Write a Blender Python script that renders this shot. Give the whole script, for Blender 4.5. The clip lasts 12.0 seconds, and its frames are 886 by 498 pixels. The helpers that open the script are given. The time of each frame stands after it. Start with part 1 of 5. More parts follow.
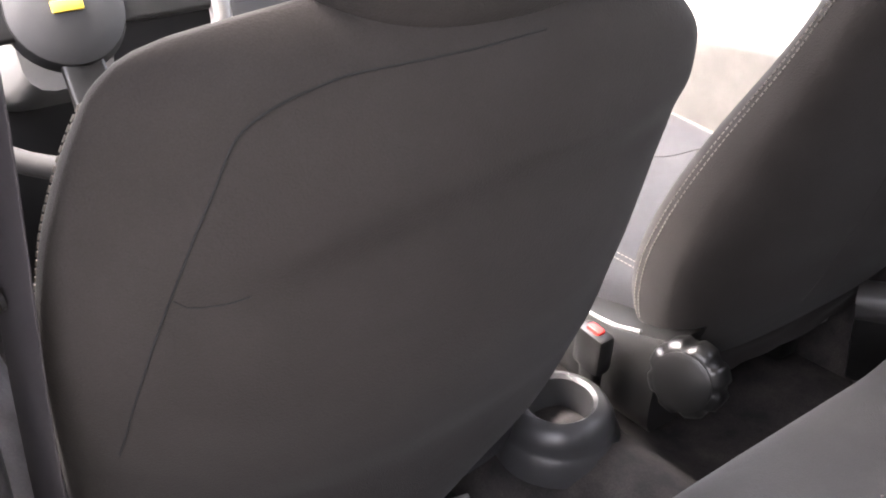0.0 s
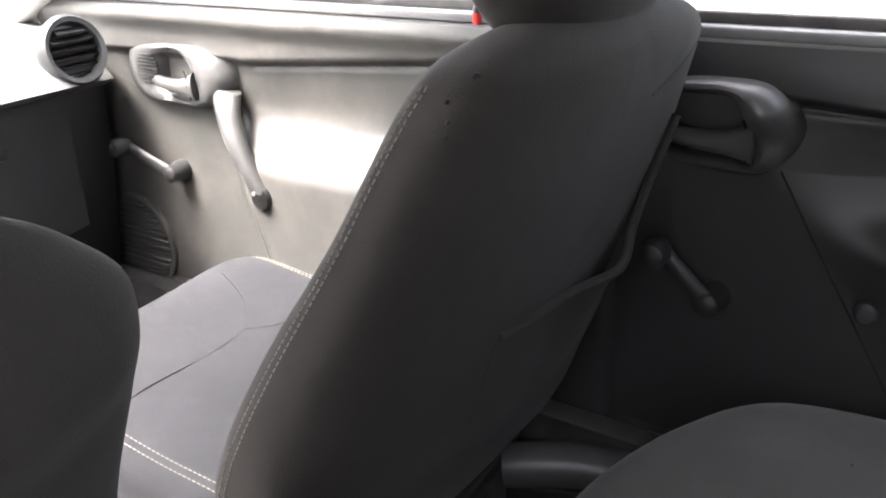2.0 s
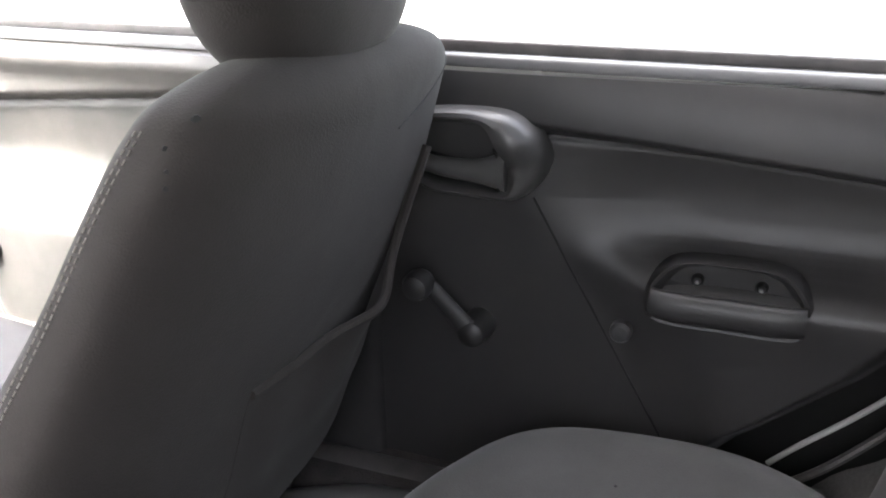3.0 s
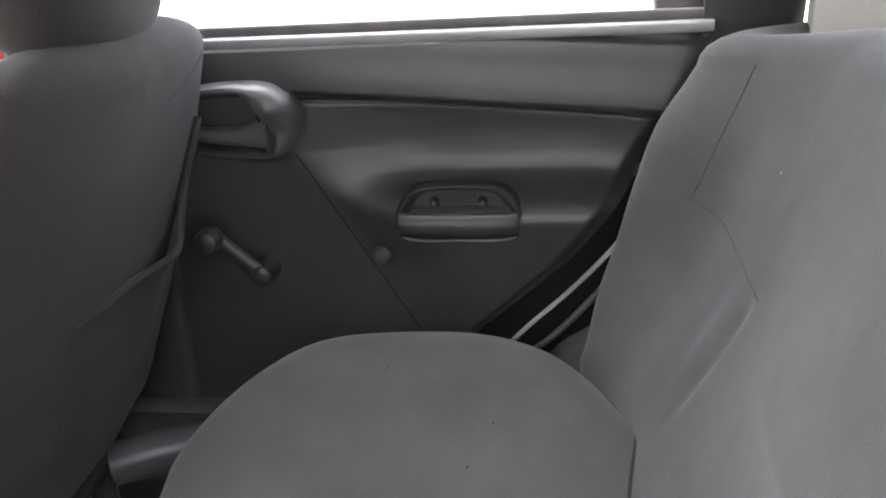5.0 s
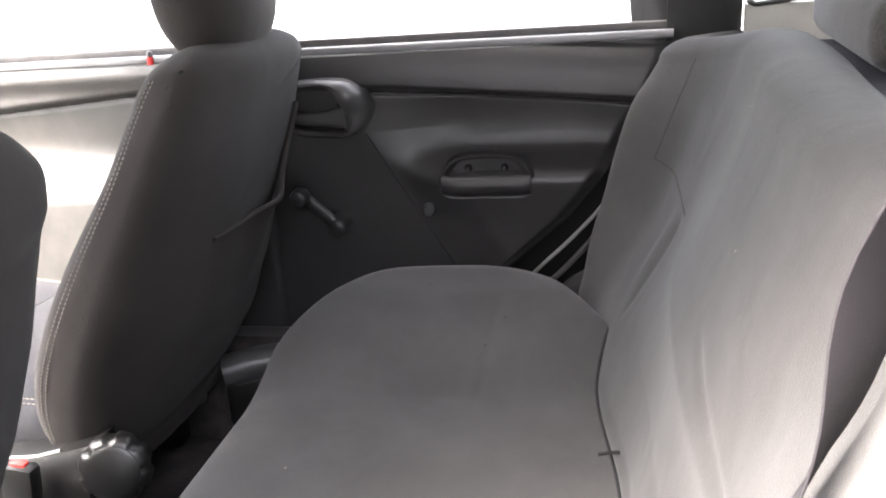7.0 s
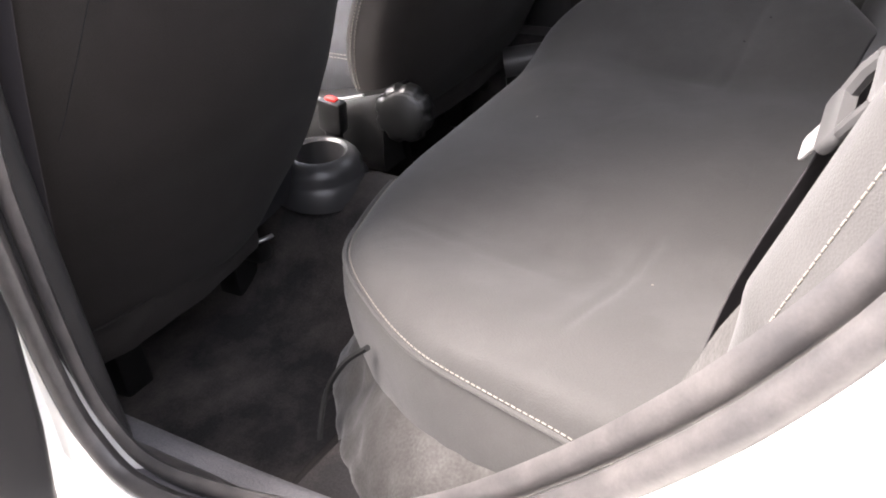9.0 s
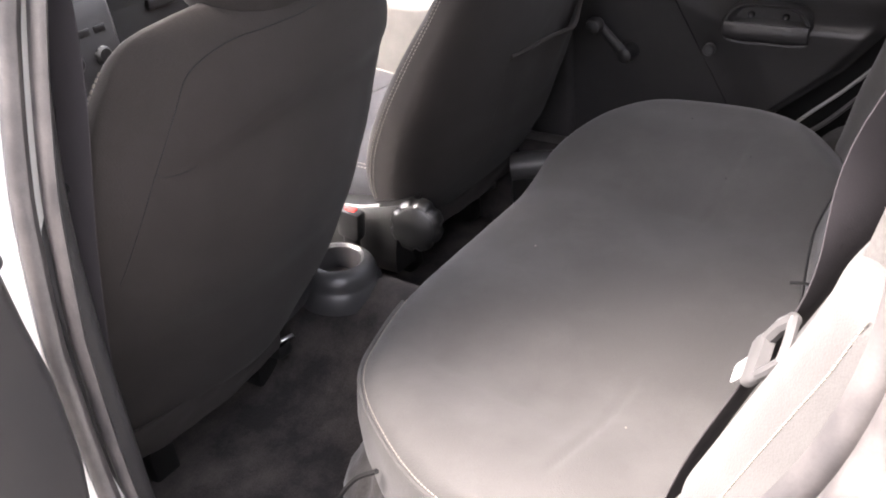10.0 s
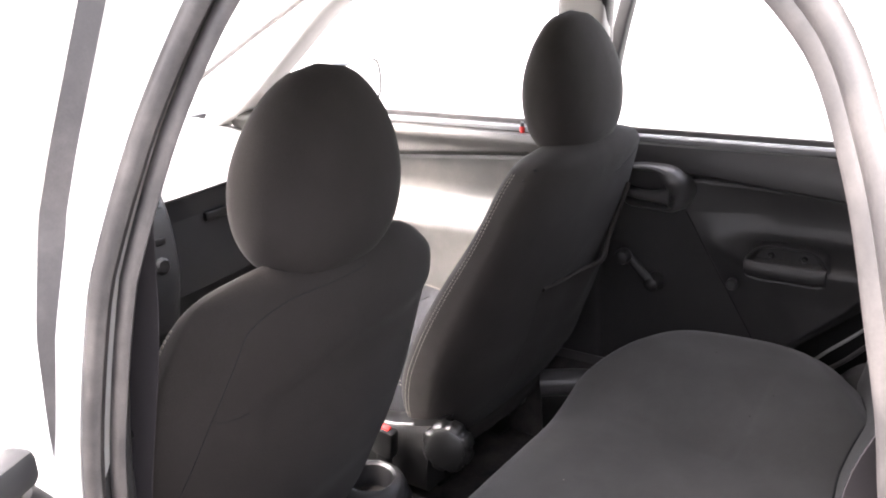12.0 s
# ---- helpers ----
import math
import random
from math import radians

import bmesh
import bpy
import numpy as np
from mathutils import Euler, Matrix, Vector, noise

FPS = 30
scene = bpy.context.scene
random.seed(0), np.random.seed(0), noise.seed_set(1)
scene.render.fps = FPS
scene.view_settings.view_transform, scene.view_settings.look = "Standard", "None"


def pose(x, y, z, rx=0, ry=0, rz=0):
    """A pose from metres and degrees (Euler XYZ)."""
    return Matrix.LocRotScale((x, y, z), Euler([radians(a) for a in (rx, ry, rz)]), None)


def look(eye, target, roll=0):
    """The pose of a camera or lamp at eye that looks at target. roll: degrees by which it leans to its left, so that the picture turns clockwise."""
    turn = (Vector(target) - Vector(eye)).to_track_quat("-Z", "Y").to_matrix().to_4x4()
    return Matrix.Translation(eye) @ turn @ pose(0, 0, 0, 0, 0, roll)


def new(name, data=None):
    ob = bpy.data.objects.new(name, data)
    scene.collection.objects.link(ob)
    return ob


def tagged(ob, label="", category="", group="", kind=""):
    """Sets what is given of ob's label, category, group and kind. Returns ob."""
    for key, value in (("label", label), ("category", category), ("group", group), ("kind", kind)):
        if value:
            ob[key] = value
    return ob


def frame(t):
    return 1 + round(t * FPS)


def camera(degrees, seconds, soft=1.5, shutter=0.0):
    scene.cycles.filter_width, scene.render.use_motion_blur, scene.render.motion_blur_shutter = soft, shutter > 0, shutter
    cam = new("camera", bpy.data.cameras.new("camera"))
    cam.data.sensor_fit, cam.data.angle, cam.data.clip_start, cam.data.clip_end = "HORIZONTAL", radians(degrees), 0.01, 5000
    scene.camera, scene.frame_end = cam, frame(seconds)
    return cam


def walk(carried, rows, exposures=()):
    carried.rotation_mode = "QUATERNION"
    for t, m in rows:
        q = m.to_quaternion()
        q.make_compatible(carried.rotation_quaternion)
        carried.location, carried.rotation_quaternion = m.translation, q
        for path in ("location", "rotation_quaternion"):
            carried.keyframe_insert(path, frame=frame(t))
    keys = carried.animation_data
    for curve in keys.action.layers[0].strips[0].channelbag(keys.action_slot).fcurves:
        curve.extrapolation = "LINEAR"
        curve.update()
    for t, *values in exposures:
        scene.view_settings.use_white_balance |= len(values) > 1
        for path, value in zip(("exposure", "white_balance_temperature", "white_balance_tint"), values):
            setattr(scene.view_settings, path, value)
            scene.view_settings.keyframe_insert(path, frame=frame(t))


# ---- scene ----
cam = camera(52.0, 12.0, soft=1.9)
PATH = [
    (0, (-0.631, -0.635, 1.18), (0.336, 0.855, 0.259), -3.3),
    (0.5, (-0.527, -0.564, 1.18), (0.598, 0.839, 0.305), -4.5),
    (1, (-0.465, -0.561, 1.18), (0.807, 0.747, 0.362), -3.5),
    (1.5, (-0.391, -0.552, 1.178), (0.98, 0.674, 0.392), -3.2),
    (2, (-0.322, -0.536, 1.183), (1.165, 0.558, 0.415), -2.8),
    (2.5, (-0.275, -0.538, 1.196), (1.34, 0.361, 0.433), -1.9),
    (3, (-0.26, -0.537, 1.185), (1.463, 0.151, 0.439), -0.8),
    (3.5, (-0.255, -0.559, 1.196), (1.518, -0.046, 0.425), -1.0),
    (5.3, (-0.544, -0.651, 1.195), (1.285, -0.374, 0.434), -4.0),
    (5.5, (-0.598, -0.649, 1.199), (1.233, -0.375, 0.443), -4.2),
    (6, (-0.714, -0.678, 1.204), (1.129, -0.384, 0.484), -4.8),
    (6.5, (-0.811, -0.716, 1.209), (1.039, -0.37, 0.532), -3.4),
    (7, (-0.872, -0.756, 1.199), (0.964, -0.332, 0.53), -4.6),
    (7.5, (-0.961, -0.82, 1.164), (0.801, -0.165, 0.481), -5.4),
    (7.7, (-1.007, -0.805, 1.103), (0.734, -0.085, 0.432), -4.5),
    (9.3, (-1.058, -0.904, 1.141), (0.281, 0.086, 0.034), -7.3),
    (9.5, (-1.074, -0.909, 1.204), (0.274, 0.066, 0.093), -6.1),
    (10, (-1.077, -0.937, 1.312), (0.333, 0.075, 0.318), -5.3),
    (10.5, (-1.097, -0.944, 1.383), (0.374, 0.131, 0.558), -4.3),
    (11, (-1.1, -0.943, 1.414), (0.386, 0.17, 0.67), -4.2),
    (11.5, (-1.103, -0.948, 1.432), (0.399, 0.181, 0.745), -4.0),
    (12, (-1.105, -0.954, 1.438), (0.411, 0.177, 0.787), -3.6),
]
EXPOSURES = [(0.0, 4.35, 7000, 20), (1.5, 3.6, 6750, 15), (2.5, 3.9, 6750, 13), (3.5, 4.6, 6700, 12), (5.5, 4.5, 6800, 14), (7.5, 4.05, 6900, 16), (9.5, 3.4, 6800, 19), (10.0, 4.0, 6950, 20), (10.5, 4.7, 6950, 19), (11.2, 4.15, 6900, 19), (12.0, 3.6, 6850, 19)]
walk(cam, [(t, look(eye, target, roll)) for t, eye, target, roll in PATH], EXPOSURES)

# ---- light ----
SUN_UP, SUN_TURN = 60, -52
world = bpy.data.worlds.new("sky")
scene.world = world
world.use_nodes = True
wn = world.node_tree.nodes
sky = wn.new("ShaderNodeTexSky")
sky.sky_type, sky.sun_disc = "NISHITA", False
sky.sun_elevation, sky.sun_rotation = radians(SUN_UP), radians(SUN_TURN)
sky.dust_density, sky.air_density = 4.0, 1.2
veil = wn.new("ShaderNodeHueSaturation")
veil.inputs["Saturation"].default_value = 0.45
world.node_tree.links.new(sky.outputs[0], veil.inputs["Color"])
world.node_tree.links.new(veil.outputs[0], wn["Background"].inputs[0])
wn["Background"].inputs[1].default_value = 0.15
sun = new("sun", bpy.data.lights.new("sun", "SUN"))
sun.data.energy, sun.data.angle, sun.data.color = 2.0, radians(36), (1.0, 0.98, 0.96)
# a veiled sun stands high ahead of the car, to its left
where = Vector((math.sin(radians(SUN_TURN)) * math.cos(radians(SUN_UP)), math.cos(radians(SUN_TURN)) * math.cos(radians(SUN_UP)), math.sin(radians(SUN_UP))))
sun.matrix_world = look(where * 10, (0, 0, 0))


# ---- materials ----
def material(name, colour, rough=0.6, metal=0.0, grain=0.0, scale=200.0, bump=0.0, stain=0.0, stain_scale=4.0, sheen=0.0, coat=0.0, spec=0.5, tint=None, weave=False, wrinkle=0.0, wrinkle_scale=9.0):
    """A procedural surface: fine grain with bump, and broad stains."""
    m = bpy.data.materials.new(name)
    m.use_nodes = True
    nt = m.node_tree
    b = nt.nodes["Principled BSDF"]
    b.inputs["Roughness"].default_value, b.inputs["Metallic"].default_value = rough, metal
    b.inputs["Specular IOR Level"].default_value = spec
    b.inputs["Sheen Weight"].default_value, b.inputs["Sheen Roughness"].default_value = sheen, 0.45
    b.inputs["Coat Weight"].default_value, b.inputs["Coat Roughness"].default_value = coat, 0.12
    at = nt.nodes.new("ShaderNodeTexCoord").outputs["Object"]
    fine = nt.nodes.new("ShaderNodeTexNoise")
    fine.inputs["Scale"].default_value, fine.inputs["Detail"].default_value = scale, 3
    nt.links.new(at, fine.inputs["Vector"])
    broad = nt.nodes.new("ShaderNodeTexNoise")
    broad.inputs["Scale"].default_value, broad.inputs["Detail"].default_value = stain_scale, 6
    broad.inputs["Roughness"].default_value = 0.65
    nt.links.new(at, broad.inputs["Vector"])
    ramp = nt.nodes.new("ShaderNodeMapRange")
    ramp.inputs["From Min"].default_value, ramp.inputs["From Max"].default_value = 0.42, 0.68
    nt.links.new(broad.outputs["Fac"], ramp.inputs["Value"])
    other = tint or tuple(min(1, c * 1.6 + 0.02) for c in colour)
    mix = nt.nodes.new("ShaderNodeMix")
    mix.data_type = "RGBA"
    mix.inputs["A"].default_value, mix.inputs["B"].default_value = (*colour, 1), (*other, 1)
    amount = nt.nodes.new("ShaderNodeMath")
    amount.operation = "MULTIPLY"
    amount.inputs[1].default_value = stain
    nt.links.new(ramp.outputs["Result"], amount.inputs[0])
    nt.links.new(amount.outputs[0], mix.inputs["Factor"])
    vary = nt.nodes.new("ShaderNodeMapRange")
    vary.inputs["To Min"].default_value, vary.inputs["To Max"].default_value = 1 - grain, 1 + grain
    nt.links.new(fine.outputs["Fac"], vary.inputs["Value"])
    mul = nt.nodes.new("ShaderNodeVectorMath")
    mul.operation = "SCALE"
    nt.links.new(mix.outputs["Result"], mul.inputs[0])
    nt.links.new(vary.outputs["Result"], mul.inputs["Scale"])
    nt.links.new(mul.outputs[0], b.inputs["Base Color"])
    if bump:
        height = fine.outputs["Fac"]
        if weave:
            wave = nt.nodes.new("ShaderNodeTexVoronoi")
            wave.inputs["Scale"].default_value = scale * 0.6
            nt.links.new(at, wave.inputs["Vector"])
            height = wave.outputs["Distance"]
        bp = nt.nodes.new("ShaderNodeBump")
        bp.inputs["Strength"].default_value, bp.inputs["Distance"].default_value = bump, 0.001
        nt.links.new(height, bp.inputs["Height"])
        nt.links.new(bp.outputs[0], b.inputs["Normal"])
        if wrinkle:
            slow = nt.nodes.new("ShaderNodeTexNoise")
            slow.inputs["Scale"].default_value, slow.inputs["Detail"].default_value = wrinkle_scale, 2
            slow.inputs["Distortion"].default_value = 0.6
            nt.links.new(at, slow.inputs["Vector"])
            bp2 = nt.nodes.new("ShaderNodeBump")
            bp2.inputs["Strength"].default_value, bp2.inputs["Distance"].default_value = 1.0, wrinkle
            nt.links.new(slow.outputs["Fac"], bp2.inputs["Height"])
            nt.links.new(bp2.outputs[0], bp.inputs["Normal"])
    return m


def glass_material(name, rough=0.0, colour=(0.96, 0.98, 0.97)):
    m = bpy.data.materials.new(name)
    m.use_nodes = True
    b = m.node_tree.nodes["Principled BSDF"]
    b.inputs["Base Color"].default_value = (*colour, 1)
    b.inputs["Transmission Weight"].default_value, b.inputs["Roughness"].default_value, b.inputs["IOR"].default_value = 1.0, rough, 1.02
    return m


# Darker than the bench cloth: shade on the front backs is put into it.
FABRIC = material("shaded_seat_fabric", (0.0205, 0.0178, 0.0164), 0.92, grain=0.25, scale=900, bump=0.25, stain=0.16, stain_scale=5, sheen=0.04, spec=0.2, weave=True, wrinkle=0.002)
FABRIC_GREY = material("grey_seat_fabric", (0.015, 0.015, 0.0172), 0.92, grain=0.2, scale=900, bump=0.25, stain=0.25, stain_scale=4, sheen=0.03, spec=0.2, weave=True, wrinkle=0.002)
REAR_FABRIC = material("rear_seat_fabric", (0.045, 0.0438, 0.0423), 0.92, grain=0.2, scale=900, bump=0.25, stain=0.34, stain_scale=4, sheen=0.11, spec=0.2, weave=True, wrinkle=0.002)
FELT = material("worn_felt", (0.042, 0.040, 0.038), 0.97, grain=0.45, scale=260, bump=0.5, stain=0.4, stain_scale=14, sheen=0.2, spec=0.1)
SEAM = material("seam_thread", (0.006, 0.006, 0.006), 0.9)
# Paler than the other trim: the sky's gleam on the sills is in the colour.
SILL_TRIM = material("sill_trim_sky_gleam", (0.16, 0.16, 0.165), 0.25, grain=0.1, scale=900, bump=0.05, stain=0.3, stain_scale=9)
# Pale strips; its colour also stands in for shine on black plastic and steel.
PALE_EDGE = material("pale_edge_and_shine", (0.22, 0.215, 0.21), 0.3, stain=0.3, stain_scale=20)
STITCH = material("pale_stitching", (0.17, 0.155, 0.135), 0.85)
DOOR_PLASTIC = material("dark_door_plastic", (0.026, 0.0254, 0.026), 0.36, spec=0.4, grain=0.2, scale=1400, bump=0.22, stain=0.25, stain_scale=7, tint=(0.050, 0.046, 0.044))
# Dusty plastic; windscreen skylight on the front doors is also put into its colour.
DOOR_LOWER = material("dusty_skylit_door_plastic", (0.052, 0.050, 0.047), 0.5, grain=0.25, scale=1200, bump=0.3, stain=0.45, stain_scale=6, tint=(0.12, 0.11, 0.10))
HANDLE = material("smooth_handle_plastic", (0.060, 0.0585, 0.058), 0.32, grain=0.1, scale=1500, bump=0.06, stain=0.2, stain_scale=14)
TRIM = material("smooth_grey_plastic", (0.035, 0.035, 0.036), 0.36, grain=0.1, scale=1500, bump=0.08, stain=0.15, stain_scale=9)
CRANK = material("grained_dark_plastic", (0.020, 0.0195, 0.020), 0.46, spec=0.4, grain=0.15, scale=1400, bump=0.1, stain=0.2, stain_scale=12)
BLACK = material("black_plastic", (0.008, 0.008, 0.008), 0.36, grain=0.1, scale=1200, bump=0.05)
GLOSS = material("glossy_black_plastic", (0.008, 0.008, 0.008), 0.42, spec=0.14)
RUBBER = material("seal_rubber", (0.035, 0.033, 0.033), 0.42, grain=0.2, scale=500, bump=0.1, stain=0.45, stain_scale=14, tint=(0.12, 0.11, 0.105))
PAINT = material("white_paint", (0.80, 0.80, 0.79), 0.3, coat=0.6, stain=0.12, stain_scale=3, tint=(0.70, 0.69, 0.66))
JAMB = material("jamb_paint", (0.74, 0.73, 0.70), 0.4, coat=0.3, stain=0.3, stain_scale=8, tint=(0.55, 0.52, 0.46))
LINER = material("headliner_felt", (0.42, 0.41, 0.38), 0.95, grain=0.15, scale=600, bump=0.2)
PILLAR = material("pillar_trim", (0.42, 0.41, 0.39), 0.6, grain=0.1, scale=900, bump=0.1)
CARPET = material("floor_carpet", (0.025, 0.0235, 0.024), 0.97, grain=0.5, scale=420, bump=0.6, stain=0.5, stain_scale=9, tint=(0.10, 0.088, 0.08), spec=0.1)
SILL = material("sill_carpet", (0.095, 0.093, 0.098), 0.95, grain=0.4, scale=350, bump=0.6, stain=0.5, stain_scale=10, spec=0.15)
DASH = material("dash_plastic", (0.13, 0.13, 0.13), 0.55, grain=0.15, scale=900, bump=0.2, stain=0.2, stain_scale=5)
DASH_DARK = material("dark_dash_plastic", (0.016, 0.016, 0.0165), 0.55, grain=0.15, scale=900, bump=0.2)
BELT = material("belt_webbing", (0.018, 0.0155, 0.018), 0.75, grain=0.2, scale=700, bump=0.2)
STEEL = material("bright_steel", (0.62, 0.61, 0.6), 0.28, 1.0)
BUCKLE = material("pale_buckle_plastic", (0.055, 0.054, 0.054), 0.38)
RED = material("red_plastic", (0.55, 0.03, 0.025), 0.4)
EMBLEM = material("yellow_emblem", (0.75, 0.52, 0.06), 0.35)
CONCRETE = material("pale_concrete", (0.22, 0.215, 0.21), 0.9, grain=0.2, scale=60, bump=0.3, stain=0.4, stain_scale=0.6)
PLASTER = material("grey_plaster", (0.42, 0.41, 0.40), 0.9, grain=0.15, scale=80, bump=0.3, stain=0.4, stain_scale=1.5)
GLASS = glass_material("window_glass")
TINTED = glass_material("tinted_glass", 0.0, (0.25, 0.26, 0.26))
MIRROR = material("mirror_glass", (0.85, 0.85, 0.85), 0.03, 1.0)


# ---- shaping helpers ----
def thing(name, at=(0, 0, 0), label="", category="", group="", kind=""):
    ob = new(name)
    ob.location = at
    ob.empty_display_size = 0.05
    return tagged(ob, label, category, group, kind)


def part(name, bm, mat, parent, label="", smooth=True, angle=40):
    """One mesh object of a bmesh in world coordinates, under a thing or a part."""
    bmesh.ops.recalc_face_normals(bm, faces=bm.faces)
    for f in bm.faces:
        f.smooth = smooth
    if smooth:
        for e in bm.edges:
            if len(e.link_faces) == 2 and e.calc_face_angle(0) > radians(angle):
                e.smooth = False
    me = bpy.data.meshes.new(name)
    bm.to_mesh(me)
    bm.free()
    me.materials.append(mat)
    ob = new(name, me)
    if parent is not None:
        ob.parent = parent
        chain, p = Vector(), parent
        while p is not None:
            chain += p.location
            p = p.parent
        ob.location = -chain
    return tagged(ob, label)


def loft(rings, caps=True, bm=None, closed=True):
    bm = bm or bmesh.new()
    rows = [[bm.verts.new(p) for p in ring] for ring in rings]
    n = len(rows[0])
    for a, b in zip(rows, rows[1:]):
        for i in range(n if closed else n - 1):
            bm.faces.new((a[i], a[(i + 1) % n], b[(i + 1) % n], b[i]))
    if caps and closed:
        bm.faces.new(rows[0])
        bm.faces.new(rows[-1])
    return bm


def spline(points, n):
    """n + 1 points on a smooth curve through the given ones."""
    pts = [Vector(p) for p in points]
    ext = [2 * pts[0] - pts[1]] + pts + [2 * pts[-1] - pts[-2]]
    out, m = [], len(pts) - 1
    for k in range(n + 1):
        u = k / n * m
        i = min(int(u), m - 1)
        t = u - i
        a, b, c, d = ext[i:i + 4]
        out.append(0.5 * ((2 * b) + (c - a) * t + (2 * a - 5 * b + 4 * c - d) * t * t + (3 * b - a - 3 * c + d) * t ** 3))
    return out


def closed_spline(points, n):
    pts = [Vector(p) for p in points]
    m, out = len(pts), []
    for k in range(n):
        u = k / n * m
        i = int(u)
        t = u - i
        a, b, c, d = (pts[(i + j - 1) % m] for j in range(4))
        out.append(0.5 * ((2 * b) + (c - a) * t + (2 * a - 5 * b + 4 * c - d) * t * t + (3 * b - a - 3 * c + d) * t ** 3))
    return out


def sweep(points, profile, up=(0, 0, 1), bm=None, loop=False, scale=None):
    """A closed profile of (side, up) pairs carried along a line of points."""
    pts = [Vector(p) for p in points]
    n, rings = len(pts), []
    for i, p in enumerate(pts):
        a, b = (pts[i - 1], pts[(i + 1) % n]) if loop else (pts[max(i - 1, 0)], pts[min(i + 1, n - 1)])
        ahead = (b - a).normalized()
        u = up(p) if callable(up) else Vector(up)
        side = ahead.cross(u).normalized()
        top = side.cross(ahead).normalized()
        k = scale(i / max(1, n - 1)) if scale else 1.0
        rings.append([p + side * s * k + top * t * k for s, t in profile])
    if loop:
        rings.append(rings[0])
        bm = bm or bmesh.new()
        rows = [[bm.verts.new(q) for q in ring] for ring in rings[:-1]]
        rows.append(rows[0])
        m = len(profile)
        for a, b in zip(rows, rows[1:]):
            for i in range(m):
                bm.faces.new((a[i], a[(i + 1) % m], b[(i + 1) % m], b[i]))
        return bm
    return loft(rings, True, bm)


def circle(r, n=10, ry=None):
    return [(r * math.cos(2 * math.pi * k / n), (ry or r) * math.sin(2 * math.pi * k / n)) for k in range(n)]


def rect(w, h, r=0.002, n=3):
    """A rounded rectangle profile, w wide and h high."""
    out = []
    for cx, cy, a0 in ((w / 2 - r, h / 2 - r, 0), (-w / 2 + r, h / 2 - r, 90), (-w / 2 + r, -h / 2 + r, 180), (w / 2 - r, -h / 2 + r, 270)):
        for k in range(n + 1):
            a = radians(a0 + 90 * k / n)
            out.append((cx + r * math.cos(a), cy + r * math.sin(a)))
    return out


def tube(points, r, n=8, up=(0, 0, 1), bm=None, loop=False):
    return sweep(points, circle(r, n), up, bm, loop)


def rbox(centre, size, r=0.004, turn=(0, 0, 0), bm=None, seg=2):
    """A box with rounded edges."""
    one = bmesh.new()
    bmesh.ops.create_cube(one, size=1, matrix=Matrix.Diagonal((*size, 1)))
    bmesh.ops.bevel(one, geom=list(one.edges), offset=min(r, min(size) * 0.45), segments=seg, profile=0.5, affect="EDGES")
    bmesh.ops.transform(one, matrix=pose(*centre, *turn), verts=one.verts)
    return one if bm is None else merge(bm, one)


def merge(bm, one):
    me = bpy.data.meshes.new("join")
    one.to_mesh(me)
    one.free()
    bm.from_mesh(me)
    bpy.data.meshes.remove(me)
    return bm


def lathe(profile, at, axis, n=28, bm=None, wave=None):
    """Turns (radius, along) pairs round an axis."""
    q = Vector(axis).normalized().to_track_quat("Z", "Y")
    rings = []
    for r, h in profile:
        ring = []
        for k in range(n):
            a = 2 * math.pi * k / n
            rr = r * (wave(a) if wave else 1)
            ring.append(Vector(at) + q @ Vector((rr * math.cos(a), rr * math.sin(a), h)))
        rings.append(ring)
    return loft(rings, True, bm)


def lerp(x, table):
    """A value from a table of (x, y), smoothed between its rows."""
    if x <= table[0][0]:
        return table[0][1]
    for (x0, y0), (x1, y1) in zip(table, table[1:]):
        if x <= x1:
            t = (x - x0) / (x1 - x0)
            return y0 + (y1 - y0) * t
    return table[-1][1]


def step(a, b, x):
    t = max(0.0, min(1.0, (x - a) / (b - a)))
    return t * t * (3 - 2 * t)


def bump(x, c, w):
    return math.exp(-((x - c) / w) ** 2)


def sheet(f, us, vs, thick, bm=None):
    """A plate over a grid: f(u, v) gives its face, thick (a vector) its depth."""
    bm = bm or bmesh.new()
    front = [[bm.verts.new(f(u, v)) for v in vs] for u in us]
    back = [[bm.verts.new(Vector(f(u, v)) + Vector(thick)) for v in vs] for u in us]
    nu, nv = len(us), len(vs)
    for i in range(nu - 1):
        for j in range(nv - 1):
            bm.faces.new((front[i][j], front[i + 1][j], front[i + 1][j + 1], front[i][j + 1]))
            bm.faces.new((back[i][j], back[i][j + 1], back[i + 1][j + 1], back[i + 1][j]))
    rim = [(i, 0) for i in range(nu)] + [(nu - 1, j) for j in range(1, nv)] + [(i, nv - 1) for i in range(nu - 2, -1, -1)] + [(0, j) for j in range(nv - 2, 0, -1)]
    for (a, b), (c, d) in zip(rim, rim[1:] + rim[:1]):
        bm.faces.new((front[a][b], back[a][b], back[c][d], front[c][d]))
    return bm


def steps(a, b, n):
    return [a + (b - a) * k / n for k in range(n + 1)]


